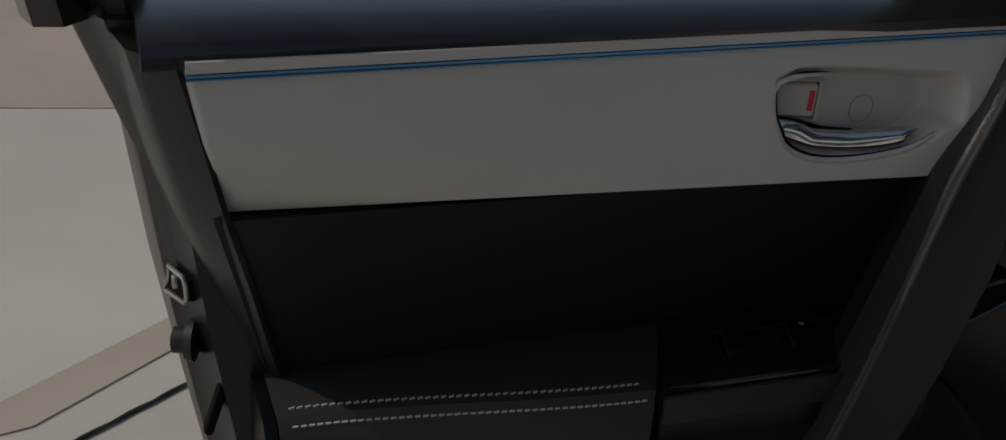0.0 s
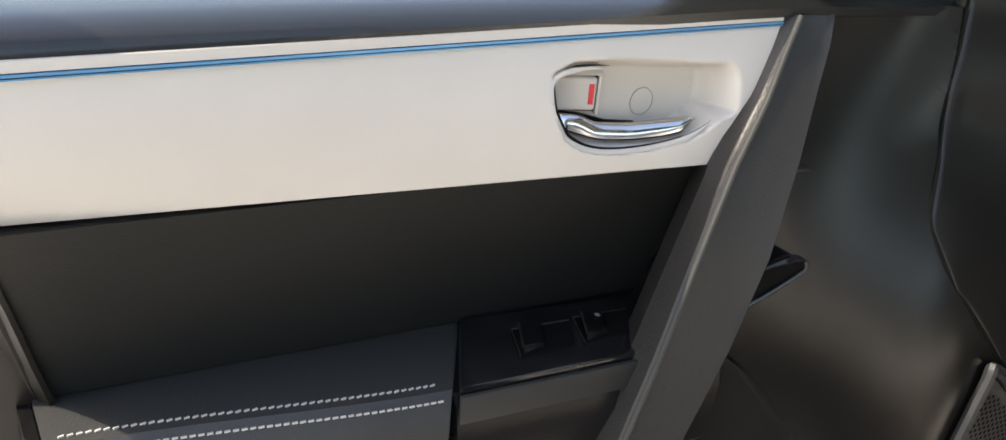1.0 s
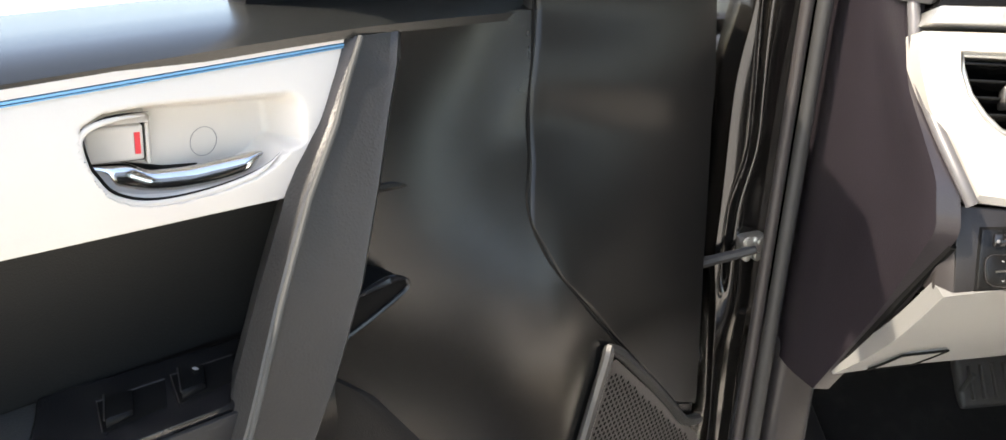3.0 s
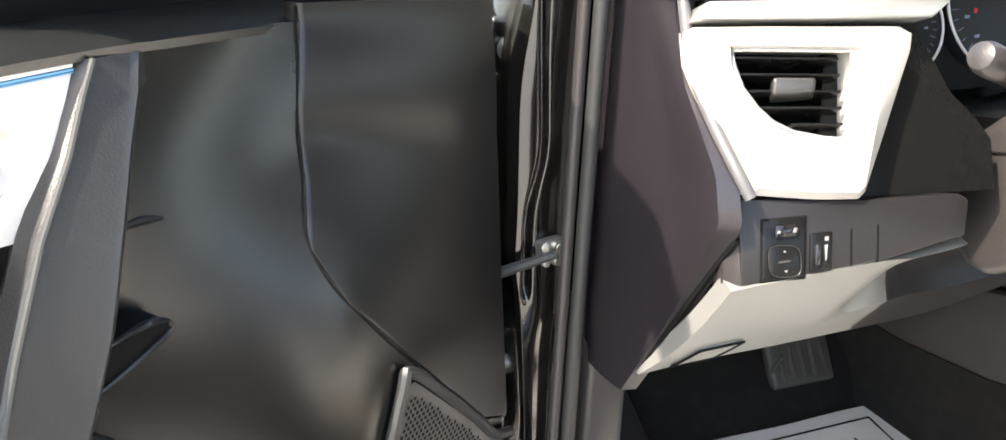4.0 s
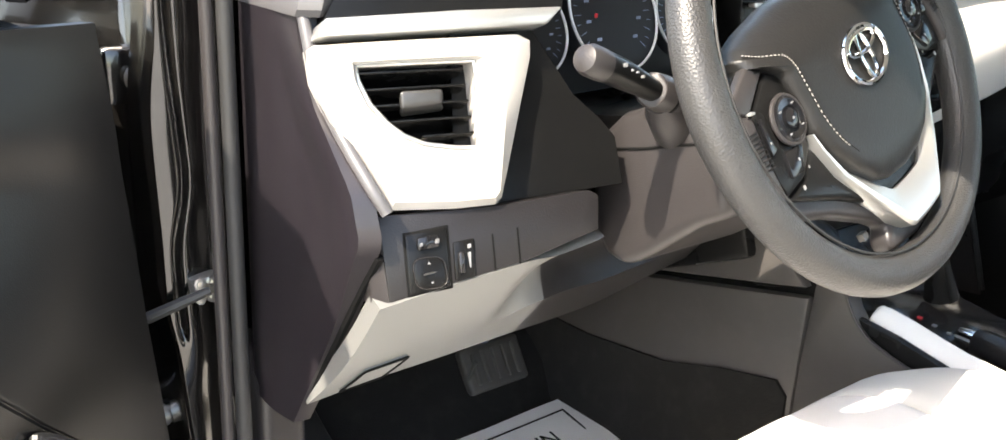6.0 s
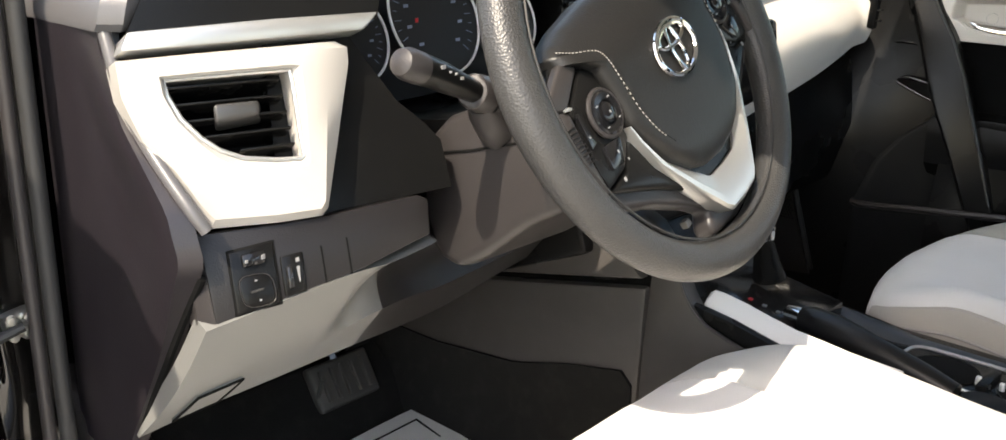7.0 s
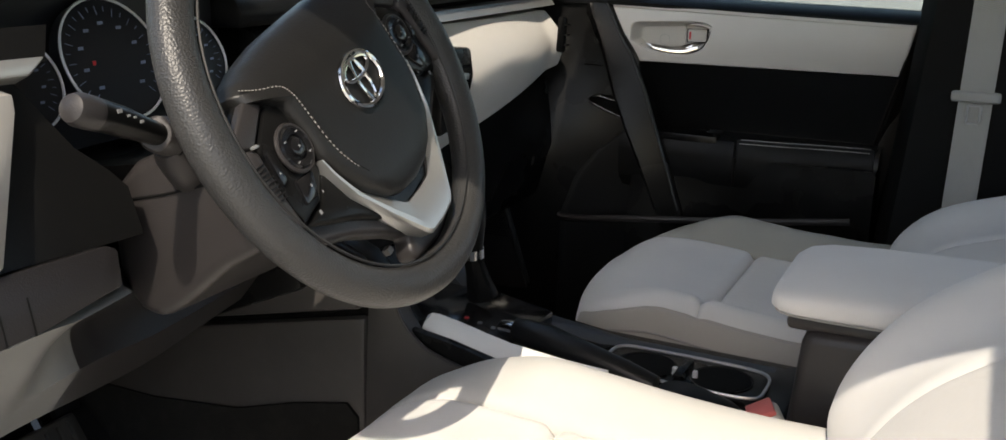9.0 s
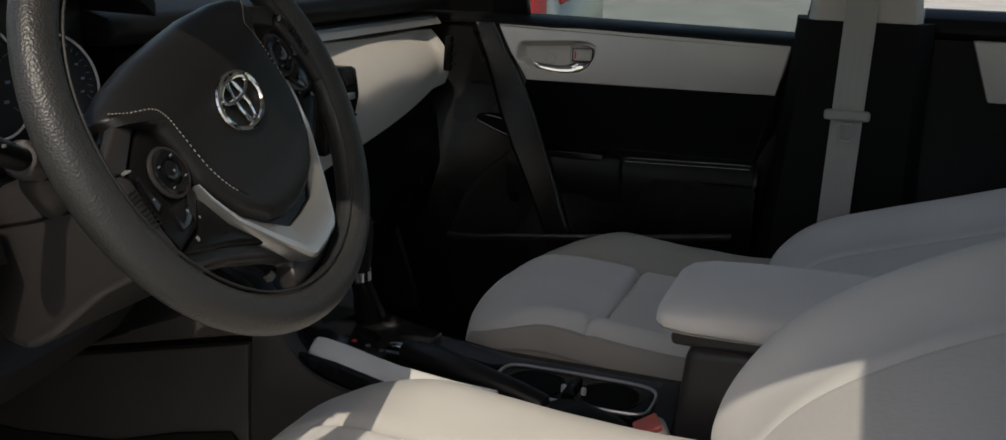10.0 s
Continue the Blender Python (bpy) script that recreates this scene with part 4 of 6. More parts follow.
for xa, za in ((-0.6020, 0.7000), (-0.5810, 0.7028)):
    part("cover_gap", slab([(xa - 0.0006, za + 0.0135), (xa + 0.0006, za + 0.0137), (xa - 0.0016, za - 0.0135), (xa - 0.0028, za - 0.0137)], 0.0046, 0.01), INK_SHADE, sw)
# greige knee panel, curving forward below
top_line = [(-0.700, 0.166, 0.671), (-0.640, 0.154, 0.681), (-0.580, 0.142, 0.690), (-0.545, 0.139, 0.690), (-0.500, 0.135, 0.697), (-0.450, 0.185, 0.676), (-0.38, 0.215, 0.655), (-0.26, 0.225, 0.65), (-0.15, 0.24, 0.65)]
low_line = [(-0.700, 0.280, 0.540), (-0.640, 0.268, 0.551), (-0.580, 0.258, 0.558), (-0.545, 0.256, 0.560), (-0.500, 0.253, 0.563), (-0.420, 0.280, 0.547), (-0.32, 0.305, 0.535), (-0.21, 0.32, 0.540), (-0.10, 0.33, 0.548)]
TL, LL = curve_through(top_line, 48), curve_through(low_line, 48)
def knee(u, v):
    a, b = TL[round(u * 48)], LL[round(u * 48)]
    p = a.lerp(b, v)
    crease = ease(0.26, 0.50, u)
    return p + Vector((0, -0.018, -0.012)) * math.sin(math.pi * v) * (1 - crease) * 0.3 + Vector((0, 0.035, 0.004)) * math.sin(math.pi * min(v * 1.6, 1)) * crease
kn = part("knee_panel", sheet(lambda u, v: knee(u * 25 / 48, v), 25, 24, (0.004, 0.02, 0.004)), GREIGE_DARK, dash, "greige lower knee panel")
# same panel continued in dark grey, for the shade under the column
part("knee_panel_shaded", sheet(lambda u, v: knee((25 + 23 * u) / 48, v), 23, 24, (0.004, 0.02, 0.004)), GREYPL, dash, "knee panel's end under the column, darkened for its shade")
def on_knee(u, v, out):
    a, b = TL[0].lerp(TL[12], u * 4), LL[0].lerp(LL[12], u * 4)
    bulge = Vector((0, -0.018, -0.012)) * math.sin(math.pi * v) * 0.3
    return a.lerp(b, v) + bulge + Vector((-0.1, -0.78, -0.6)) * out
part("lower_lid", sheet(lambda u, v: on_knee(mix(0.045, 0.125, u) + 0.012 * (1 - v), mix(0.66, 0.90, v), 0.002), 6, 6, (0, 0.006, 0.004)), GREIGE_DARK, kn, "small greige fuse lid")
rim4 = [on_knee(u + 0.012 * (1 - (v - 0.66) / 0.24), v, 0.0022) for u, v in ((0.045, 0.66), (0.085, 0.66), (0.125, 0.66), (0.125, 0.78), (0.125, 0.90), (0.085, 0.90), (0.045, 0.90), (0.045, 0.78))]
part("lid_gap", tube(rim4, 0.0012, 6, closed=True), INK_SHADE, kn)
# gauges
GN = Vector((0, -0.93, 0.37)).normalized()
GE = Vector((0, 0.37, 0.93)).normalized()
def gauge_pt(c, r, a, out=0.0):
    return Vector(c) + Vector((1, 0, 0)) * r * math.cos(a) + GE * r * math.sin(a) + GN * out
cl = part("gauge_panel", prism([(-0.545, 0.925), (-0.20, 0.925), (-0.20, 0.78), (-0.43, 0.775), (-0.50, 0.79), (-0.54, 0.835)], "y", 0.300, 0.335), GAUGE, dash, "dark gauge panel")
for c, r in (((-0.370, 0.268, 0.859), 0.057), ((-0.480, 0.262, 0.850), 0.042), ((-0.262, 0.272, 0.850), 0.042)):
    dial = part("dial", lathe([(0.001, 0), (r, 0), (r, -0.012)], c, GN, 40), GAUGE, cl)
    part("dial_ring", tube([gauge_pt(c, r, 2 * math.pi * k / 48, 0.003) for k in range(48)], 0.0013, 8, closed=True), RINGWHITE, dial, "bright dial ring")
    for k in range(25):
        a = radians(225 - 270 * k / 24)
        p, q = gauge_pt(c, r * (0.80 if k % 2 else 0.74), a, 0.0006), gauge_pt(c, r * 0.88, a, 0.0006)
        part("tick", tube([p, q], 0.0004, 4), DIALBLUE, dial, flat=True)
    for k in range(9):
        a = radians(225 - 270 * k / 8)
        p = gauge_pt(c, r * 0.60, a, 0.0006)
        part("dial_figure", box(p, (r * 0.10, 0.0006, r * 0.05)), DIALBLUE, dial, flat=True)
part("red_lamp", box((-0.393, 0.2665, 0.858), (0.003, 0.001, 0.004)), RED, cl, "small red warning mark")
part("hood", sheet(lambda u, v: (mix(-0.54, -0.19, u), mix(0.215, 0.36, v), 0.906 + 0.042 * math.sin(math.pi * u) ** 0.6 + 0.004 * v), 20, 6, (0, 0, 0.014)), SOFT, dash)
part("lower_hood", sheet(lambda u, v: (mix(-0.50, -0.23, u), mix(0.200, 0.300, v), 0.775 + 0.02 * abs(2 * u - 1) ** 2 - 0.01 * v), 16, 6, (0, 0, -0.05)), SATIN, dash)
# centre stack and the passenger's half
st = part("centre_fascia", prism([(0.235, 0.57), (0.275, 0.70), (0.285, 0.865), (0.34, 0.88), (0.40, 0.5)], "x", -0.15, 0.15, 0.008), SATIN, dash, "black centre fascia")
part("screen", hexa([(-0.115, 0.2755, 0.745), (0.085, 0.2755, 0.745), (0.085, 0.29, 0.745), (-0.115, 0.29, 0.745), (-0.115, 0.2795, 0.840), (0.085, 0.2795, 0.840), (0.085, 0.295, 0.84), (-0.115, 0.295, 0.84)], 0.003), GLOSS, st, "dark display screen")
part("screen_edge", box((-0.125, 0.274, 0.855), (0.045, 0.010, 0.006), 0.002), SILVER, st)
for x in (-0.08, 0.0, 0.08):
    part("knob", lathe([(0.020, 0), (0.019, 0.014), (0.017, 0.018), (0.001, 0.018)], (x, 0.258, 0.655), (0, -0.97, 0.24), 24), SATIN, st)
    part("knob_ring", tube([(x + 0.020 * math.cos(a), 0.256 - 0.005 * math.sin(a), 0.655 + 0.0195 * math.sin(a)) for a in [2 * math.pi * k / 24 for k in range(24)]], 0.0016, 6, closed=True), SILVER, st)
part("stack_strip", box((0.02, 0.262, 0.702), (0.23, 0.010, 0.010), 0.003), SILVER, st)
def wing(u, v):
    """The passenger's greige panel: a wing that rises towards the door."""
    x = mix(0.185, 0.632, u)
    zt = mix(0.842, 0.838, u)
    zb = mix(0.655, 0.745, u ** 0.8)
    z = mix(zb, zt, v)
    return (x, 0.262 + 0.028 * v - 0.035 * math.sin(math.pi * v) * mix(1, 0.6, u) - 0.02 * math.sin(math.pi * u) - 0.012 * ease(0.9, 1.0, u), z)
wg = part("wing_panel", sheet(wing, 36, 20, (0, 0.03, 0)), GREIGE, dash, "greige passenger dash panel")
part("wing_strip", sheet(lambda u, v: (mix(0.15, 0.64, u), 0.262 + 0.01 * v, mix(0.848, 0.862, v)), 12, 3, (0, 0.03, 0)), SILVER, dash)
part("end_vent", box((0.580, 0.222, 0.803), (0.014, 0.014, 0.060), 0.004, turn=Matrix.Rotation(0.15, 4, "Y")), INK_SHADE, wg, "narrow dark air vent")
for k in range(3):
    part("end_vent_slat", box((0.579 + 0.002 * k, 0.215, 0.786 + 0.017 * k), (0.012, 0.010, 0.002)), SATIN, wg)
cv = part("centre_vent", prism([(0.145, 0.70), (0.155, 0.82), (0.235, 0.815), (0.245, 0.775), (0.215, 0.71)], "y", 0.215, 0.30, 0.006), SATIN, dash, "black centre air vent")
for k in range(4):
    part("centre_vent_slat", box((0.19, 0.2135, 0.728 + 0.021 * k), (0.068, 0.006, 0.003)), GLOSS, cv)
part("centre_vent_tab", box((0.20, 0.209, 0.778), (0.022, 0.008, 0.009), 0.002), SILVER, cv)
part("glove_box", prism([(0.285, 0.50), (0.262, 0.60), (0.275, 0.70), (0.34, 0.84), (0.40, 0.50)], "x", 0.15, 0.66, 0.012), SATIN, dash, "black glove box")

# ---- steering column, stalk, wheel ----
col = thing("steering_column", (-0.37, 0.15, 0.65), "dark grey steering column shroud", "steering column")
part("shroud", prism([(0.205, 0.758), (0.201, 0.696), (0.189, 0.668), (0.178, 0.657), (0.154, 0.653), (0.127, 0.672), (0.078, 0.712), (0.046, 0.730), (0.056, 0.800), (0.112, 0.815), (0.172, 0.790)], "x", -0.452, -0.298, 0.012, 3), GREYPL, col)
part("column_neck", prism([(0.19, 0.75), (0.19, 0.685), (0.34, 0.66), (0.34, 0.78)], "x", -0.430, -0.320, 0.01), SATIN, col, "black column neck")
part("shroud_split", tube([(-0.4525, 0.060, 0.790), (-0.4525, 0.10, 0.778), (-0.4525, 0.14, 0.766), (-0.4525, 0.202, 0.752)], 0.0012, 6), INK_SHADE, col)
stalk = part("light_stalk", tube([(-0.5725, 0.0975, 0.8595), (-0.5705, 0.098, 0.8586), (-0.564, 0.0985, 0.8566), (-0.545, 0.1, 0.8494), (-0.542, 0.1, 0.8486), (-0.526, 0.101, 0.8422), (-0.508, 0.102, 0.8345), (-0.493, 0.103, 0.828), (-0.486, 0.104, 0.825), (-0.482, 0.104, 0.8233), (-0.466, 0.105, 0.8184), (-0.436, 0.107, 0.8065)], [0.00492, 0.00943, 0.01189, 0.01189, 0.01151, 0.01148, 0.0100, 0.0092, 0.0092, 0.0110, 0.0130, 0.0150], 20), SATIN, col, "black light stalk")
part("stalk_tip", tube([(-0.5732, 0.0974, 0.86), (-0.5712, 0.0978, 0.8591), (-0.565, 0.0984, 0.8569), (-0.5508, 0.0996, 0.8516)], [0.00451, 0.01, 0.01238, 0.0123], 20), GREYPL, stalk, "grey turning end")
for x, z, s in ((-0.537, 0.8585, 0.004), (-0.529, 0.854, 0.0022), (-0.523, 0.852, 0.0022), (-0.517, 0.848, 0.003)):
    part("stalk_mark", box((x, 0.0893, z - 0.0060), (s, 0.0012, s * 0.7)), GREYMARK, stalk)
part("stalk_collar", tube([(-0.4915, 0.103, 0.8272), (-0.4905, 0.1035, 0.8268), (-0.486, 0.104, 0.8252), (-0.474, 0.1045, 0.8208), (-0.466, 0.105, 0.8180)], [0.0120, 0.0140, 0.0148, 0.0154, 0.0158], 28), GREYPL, stalk, "grey stalk collar")
part("collar_gap", tube([(-0.4735, 0.1045, 0.8206), (-0.4715, 0.1045, 0.8199)], 0.0159, 28), INK_SHADE, stalk)
part("collar_base", tube([(-0.476, 0.106, 0.816), (-0.468, 0.108, 0.808), (-0.452, 0.112, 0.796), (-0.436, 0.118, 0.786)], [0.0125, 0.0165, 0.0195, 0.0220], 24), GREYPL, col, "grey stalk base")
part("wiper_stalk", tube([(-0.30, 0.107, 0.82), (-0.24, 0.10, 0.84), (-0.18, 0.095, 0.865)], [0.018, 0.011, 0.012], 14), SATIN, col)

WC = Vector((-0.368, 0.0, 0.861))
WN, WE = Vector((0, -0.8918, 0.4524)), Vector((0, 0.4524, 0.8918))
def on_wheel(a, b, c=0.0):
    return WC + Vector((a, 0, 0)) + WE * b + WN * c
def wheel_plate(outline, c0, c1, r=0.0, seg=2, dome=0.0):
    bm = bmesh.new()
    A = [bm.verts.new(on_wheel(a, b, c1)) for a, b in outline]
    B = [bm.verts.new(on_wheel(a, b, c0)) for a, b in outline]
    bm.faces.new(A)
    bm.faces.new(B[::-1])
    k = len(A)
    for i in range(k):
        bm.faces.new((A[i], B[i], B[(i + 1) % k], A[(i + 1) % k]))
    bmesh.ops.recalc_face_normals(bm, faces=bm.faces)
    bevel(bm, r, seg)
    return bm
def both(half):
    """An outline from its right half, top to bottom."""
    return half + [(-a, b) for a, b in reversed(half) if abs(a) > 1e-6]
wheel = thing("steering_wheel", WC, "black leather steering wheel with silver lower spoke trim", "steering wheel")
R0, r0 = 0.1690, 0.0168
bm = bmesh.new()
rings = []
for k in range(96):
    t = 2 * math.pi * k / 96
    thick = 1.0 + 0.10 * max(0, math.cos(2 * (t - radians(8)))) ** 4
    ring = []
    for j in range(20):
        s = 2 * math.pi * j / 20
        rr = R0 + r0 * thick * math.cos(s) * 0.95
        ring.append(bm.verts.new(on_wheel(rr * math.cos(t), rr * math.sin(t), -0.0215 + r0 * thick * 0.90 * math.sin(s))))
    rings.append(ring)
skin(bm, rings, closed=True)
LEATHER = mat("wheel_leather", (0.034, 0.0335, 0.033), 0.40, bump=0.75, scale=640, tex="leather", var=0.15)
PADVINYL = mat("horn_pad_vinyl", (0.0115, 0.0112, 0.011), 0.40, bump=0.3, scale=800, tex="leather", var=0.08, spec=0.35)
rim = part("rim", bm, LEATHER, wheel, "black grained leather rim")
part("rim_seam", tube([on_wheel((R0 - r0 * 0.93) * math.cos(t), (R0 - r0 * 0.93) * math.sin(t), -0.012) for t in [2 * math.pi * k / 72 for k in range(72)]], 0.0012, 6, closed=True), RUBBER, rim)
part("column_hub", lathe([(0.055, -0.09), (0.06, -0.05), (0.05, -0.04)], WC, WN, 28), SATIN, wheel)
HUB_TURN = radians(20)          # the wheel stands turned a little to the left
def on_hub(a, b, c=0.0):
    return on_wheel(a * math.cos(HUB_TURN) - b * math.sin(HUB_TURN), a * math.sin(HUB_TURN) + b * math.cos(HUB_TURN), c)
def hub_plate(outline, c0, c1, r=0.0, seg=2):
    t = [(a * math.cos(HUB_TURN) - b * math.sin(HUB_TURN), a * math.sin(HUB_TURN) + b * math.cos(HUB_TURN)) for a, b in outline]
    return wheel_plate(t, c0, c1, r, seg)
def hub_box(a, b, c, size):
    return box(on_hub(a, b, c), size, turn=Matrix((Vector((1, 0, 0)), WE, WN)).transposed().to_4x4() @ Matrix.Rotation(HUB_TURN, 4, "Z"))
shield = both([(0.0, 0.072), (0.045, 0.0715), (0.085, 0.067), (0.108, 0.061), (0.1175, 0.055), (0.1165, 0.047), (0.100, 0.040), (0.0885, 0.029), (0.0865, 0.004), (0.0875, -0.022), (0.0800, -0.043), (0.066, -0.066), (0.046, -0.085), (0.026, -0.0935), (0.0, -0.0965)])
def pad_c(a, b):
    return -0.001 - 0.020 * ease(0.022, 0.085, b) - 0.004 * (a / 0.11) ** 2 - 0.004 * ease(-0.06, -0.10, b)
def pad_surface():
    """The horn pad: a low dome that rolls away at the top and round its edge."""
    bm = bmesh.new()
    rows = []
    ring = dense(shield, 5)
    for s, e in ((1.0, -0.040), (1.0, -0.014), (0.995, -0.009), (0.98, -0.0055), (0.955, -0.003), (0.92, -0.0012), (0.87, -0.0003), (0.8, 0), (0.7, 0), (0.58, 0), (0.45, 0), (0.3, 0), (0.15, 0), (0.04, 0)):
        row = []
        for a, b in ring:
            p, q = a * s, (b + 0.01) * s - 0.01
            row.append(bm.verts.new(on_hub(p, q, e + pad_c(p, q) * (1 if e > -0.03 else 0))))
        rows.append(row)
    skin(bm, rows)
    return bm
pad_ob = part("horn_pad", pad_surface(), PADVINYL, wheel, "soft black horn pad", angle=55)
for s in (-1, 1):
    line = [(0.1125, 0.0560), (0.100, 0.0480), (0.0825, 0.0395), (0.0790, 0.0290), (0.0785, 0.010), (0.0770, -0.016), (0.0705, -0.038), (0.0600, -0.055)]
    edge = curve_through([on_hub(s * a, b, pad_c(a, b) - 0.0004) for a, b in line], 40)
    part("pad_seam", tube([p + (WC - p) * 0.012 for p in edge], 0.0005, 5), INK_SHADE, pad_ob)
    for k in range(0, 37):
        p, q = edge[k], edge[k + 1]
        part("stitch", tube([p.lerp(q, 0.15) + WN * 0.0005, p.lerp(q, 0.62) + WN * 0.0005], 0.0005, 5), SEAM, pad_ob)
for s in (-1, 1):
    m = lambda pts: [(s * a, b) for a, b in pts]
    spoke = part("spoke", hub_plate(m([(0.070, 0.052), (0.116, 0.049), (0.150, 0.034), (0.160, 0.012), (0.158, -0.040), (0.150, -0.056), (0.120, -0.052), (0.080, -0.040)]), -0.046, -0.022, 0.005, 3), SATIN, wheel, "dark side spoke with controls")
    part("upper_cover", hub_plate(m([(0.098, 0.0375), (0.114, 0.0485), (0.146, 0.034), (0.1500, 0.026), (0.135, 0.017)]), -0.032, -0.0165, 0.003, 3), GREYPL, spoke, "charcoal upper spoke cover")
    part("control_panel", hub_plate(m([(0.084, 0.026), (0.097, 0.036), (0.1335, 0.0155), (0.1405, -0.030), (0.1395, -0.046), (0.112, -0.044), (0.0895, -0.028), (0.085, -0.005)]), -0.03, -0.0155, 0.003), SATIN, spoke, "black control panel")
    part("thumb_grip", hub_plate(m([(0.1365, 0.019), (0.1505, 0.023), (0.1560, 0.000), (0.1560, -0.050), (0.1430, -0.047), (0.1425, -0.020)]), -0.035, -0.0120, 0.005, 3), GREYPL, spoke, "ribbed thumb grip")
    for k in range(9):
        part("grip_rib", tube([on_hub(s * 0.1425, 0.008 - 0.0035 * k, -0.0115), on_hub(s * 0.1530, 0.009 - 0.0035 * k, -0.0115)], 0.0007, 5), BLACK, spoke)
    # the highlight on the grip's end, modelled as a sliver of silver
    part("grip_glint", tube([on_hub(s * 0.1365, 0.0195, -0.0108), on_hub(s * 0.1400, 0.0208, -0.0108), on_hub(s * 0.1440, 0.0215, -0.0115)], [0.0010, 0.0016, 0.0010], 8), SILVER, spoke, "silver sliver for the glint on the grip end")
    c = (s * 0.1045, -0.0010)
    ring = lambda r, z: [on_hub(c[0] + r * math.cos(t), c[1] + r * math.sin(t), z) for t in [2 * math.pi * k / 36 for k in range(36)]]
    part("control_ring", tube(ring(0.0178, -0.0120), 0.0020, 8, closed=True), GREYPL, spoke, "satin grey control ring")
    part("control_disc", lathe([(0.0168, -0.016), (0.0168, -0.0100), (0.0150, -0.0088), (0.0100, -0.0092), (0.0092, -0.0105), (0.001, -0.0105)], on_hub(*c), WN, 32), GLOSS, spoke, "glossy four-way button")
    part("centre_button", lathe([(0.0076, -0.0115), (0.0074, -0.0080), (0.0060, -0.0072), (0.001, -0.0070)], on_hub(*c), WN, 24), GLOSS, spoke)
    part("button_dot", lathe([(0.0011, 0.0), (0.0010, 0.0004), (0.0002, 0.0005)], on_hub(c[0], c[1], -0.0071), WN, 8), GREYMARK, spoke)
    for t in (45, 135, 225, 315):
        part("control_mark", hub_box(c[0] + 0.0125 * math.cos(radians(t)), c[1] + 0.0125 * math.sin(radians(t)), -0.0086, (0.0026, 0.0010, 0.0006)), GREYMARK, spoke)
    part("control_key", hub_plate(m([(0.1005, -0.0215), (0.1240, -0.0185), (0.1290, -0.0375), (0.1120, -0.0395)]), -0.02, -0.0125, 0.002), GLOSS, spoke, "glossy lower key")
    part("control_key", hub_plate(m([(0.1285, 0.0130), (0.1325, 0.0110), (0.1365, -0.0150), (0.1280, -0.0130), (0.1300, 0.0010)]), -0.02, -0.0130, 0.0015), GLOSS, spoke)
    part("key_mark", hub_box(s * 0.1140, -0.0290, -0.0120, (0.0014, 0.0024, 0.0004)), GREYMARK, spoke)
    part("key_mark", hub_box(s * 0.1330, -0.0060, -0.0126, (0.0015, 0.0015, 0.0004)), GREYMARK, spoke)
    part("key_mark", hub_box(s * 0.1040, -0.0400, -0.0150, (0.0015, 0.0020, 0.0004)), GREYMARK, spoke)
    part("key_mark", hub_box(s * 0.1200, -0.0490, -0.0148, (0.0028, 0.0034, 0.0004)), GREYMARK, spoke)
low = both([(0.0, -0.080), (0.066, -0.055), (0.090, -0.032), (0.148, -0.050), (0.143, -0.062), (0.090, -0.088), (0.046, -0.117), (0.034, -0.128), (0.044, -0.137), (0.044, -0.148), (0.0, -0.154)])
lower = part("lower_spoke", hub_plate(low, -0.046, -0.0255, 0.005, 3), GREYPL, wheel, "dark grey lower spoke")
part("lower_cover", hub_plate(both([(0.0, -0.085), (0.070, -0.050), (0.090, -0.030), (0.112, -0.046), (0.138, -0.049), (0.082, -0.079), (0.040, -0.108), (0.0, -0.125)]), -0.03, -0.0175, 0.004, 3), SATIN, lower, "black lower cover")
part("recess_clip", hub_box(-0.052, -0.126, -0.040, (0.007, 0.006, 0.006)), TAB, lower)
out_half = [(0.0905, -0.022), (0.0885, -0.036), (0.0800, -0.062), (0.0550, -0.100), (0.0300, -0.133), (0.0230, -0.1385), (0.0, -0.1400)]
in_half = [(0.0880, -0.022), (0.0800, -0.042), (0.0660, -0.066), (0.0460, -0.085), (0.0280, -0.1015), (0.0220, -0.1050), (0.0, -0.1060)]
outl = out_half + [(-a, b) for a, b in reversed(out_half[:-1])]
inl = in_half + [(-a, b) for a, b in reversed(in_half[:-1])]
bm = bmesh.new()
blend = lambda k: [(mix(a, e, k), mix(b, f, k)) for (a, b), (e, f) in zip(outl, inl)]
rows = [[bm.verts.new(on_hub(a, b, c)) for a, b in pts] for pts, c in ((outl, -0.034), (outl, -0.0125), (blend(0.10), -0.0095), (blend(0.35), -0.0090), (inl, -0.0150), (inl, -0.034))]
for P, Q in zip(rows, rows[1:] + rows[:1]):
    for i in range(len(P) - 1):
        bm.faces.new((P[i], P[i + 1], Q[i + 1], Q[i]))
for i in (0, -1):
    bm.faces.new([r[i] for r in rows])
part("silver_trim", bm, SILVER, wheel, "satin silver lower trim", angle=25)
em = part("emblem", tube([on_hub(0.0300 * math.cos(t), 0.0215 * math.sin(t), 0.0010) for t in [2 * math.pi * k / 40 for k in range(40)]], 0.0024, 8, closed=True), CHROME, pad_ob, "chrome oval emblem")
part("emblem_arc", tube([on_hub(0.0210 * math.cos(t), 0.0098 + 0.0078 * math.sin(t), 0.0010) for t in [2 * math.pi * k / 28 for k in range(28)]], 0.0020, 8, closed=True), CHROME, em)
part("emblem_arc", tube([on_hub(0.0076 * math.cos(t), -0.001 + 0.0190 * math.sin(t), 0.0010) for t in [2 * math.pi * k / 28 for k in range(28)]], 0.0020, 8, closed=True), CHROME, em)

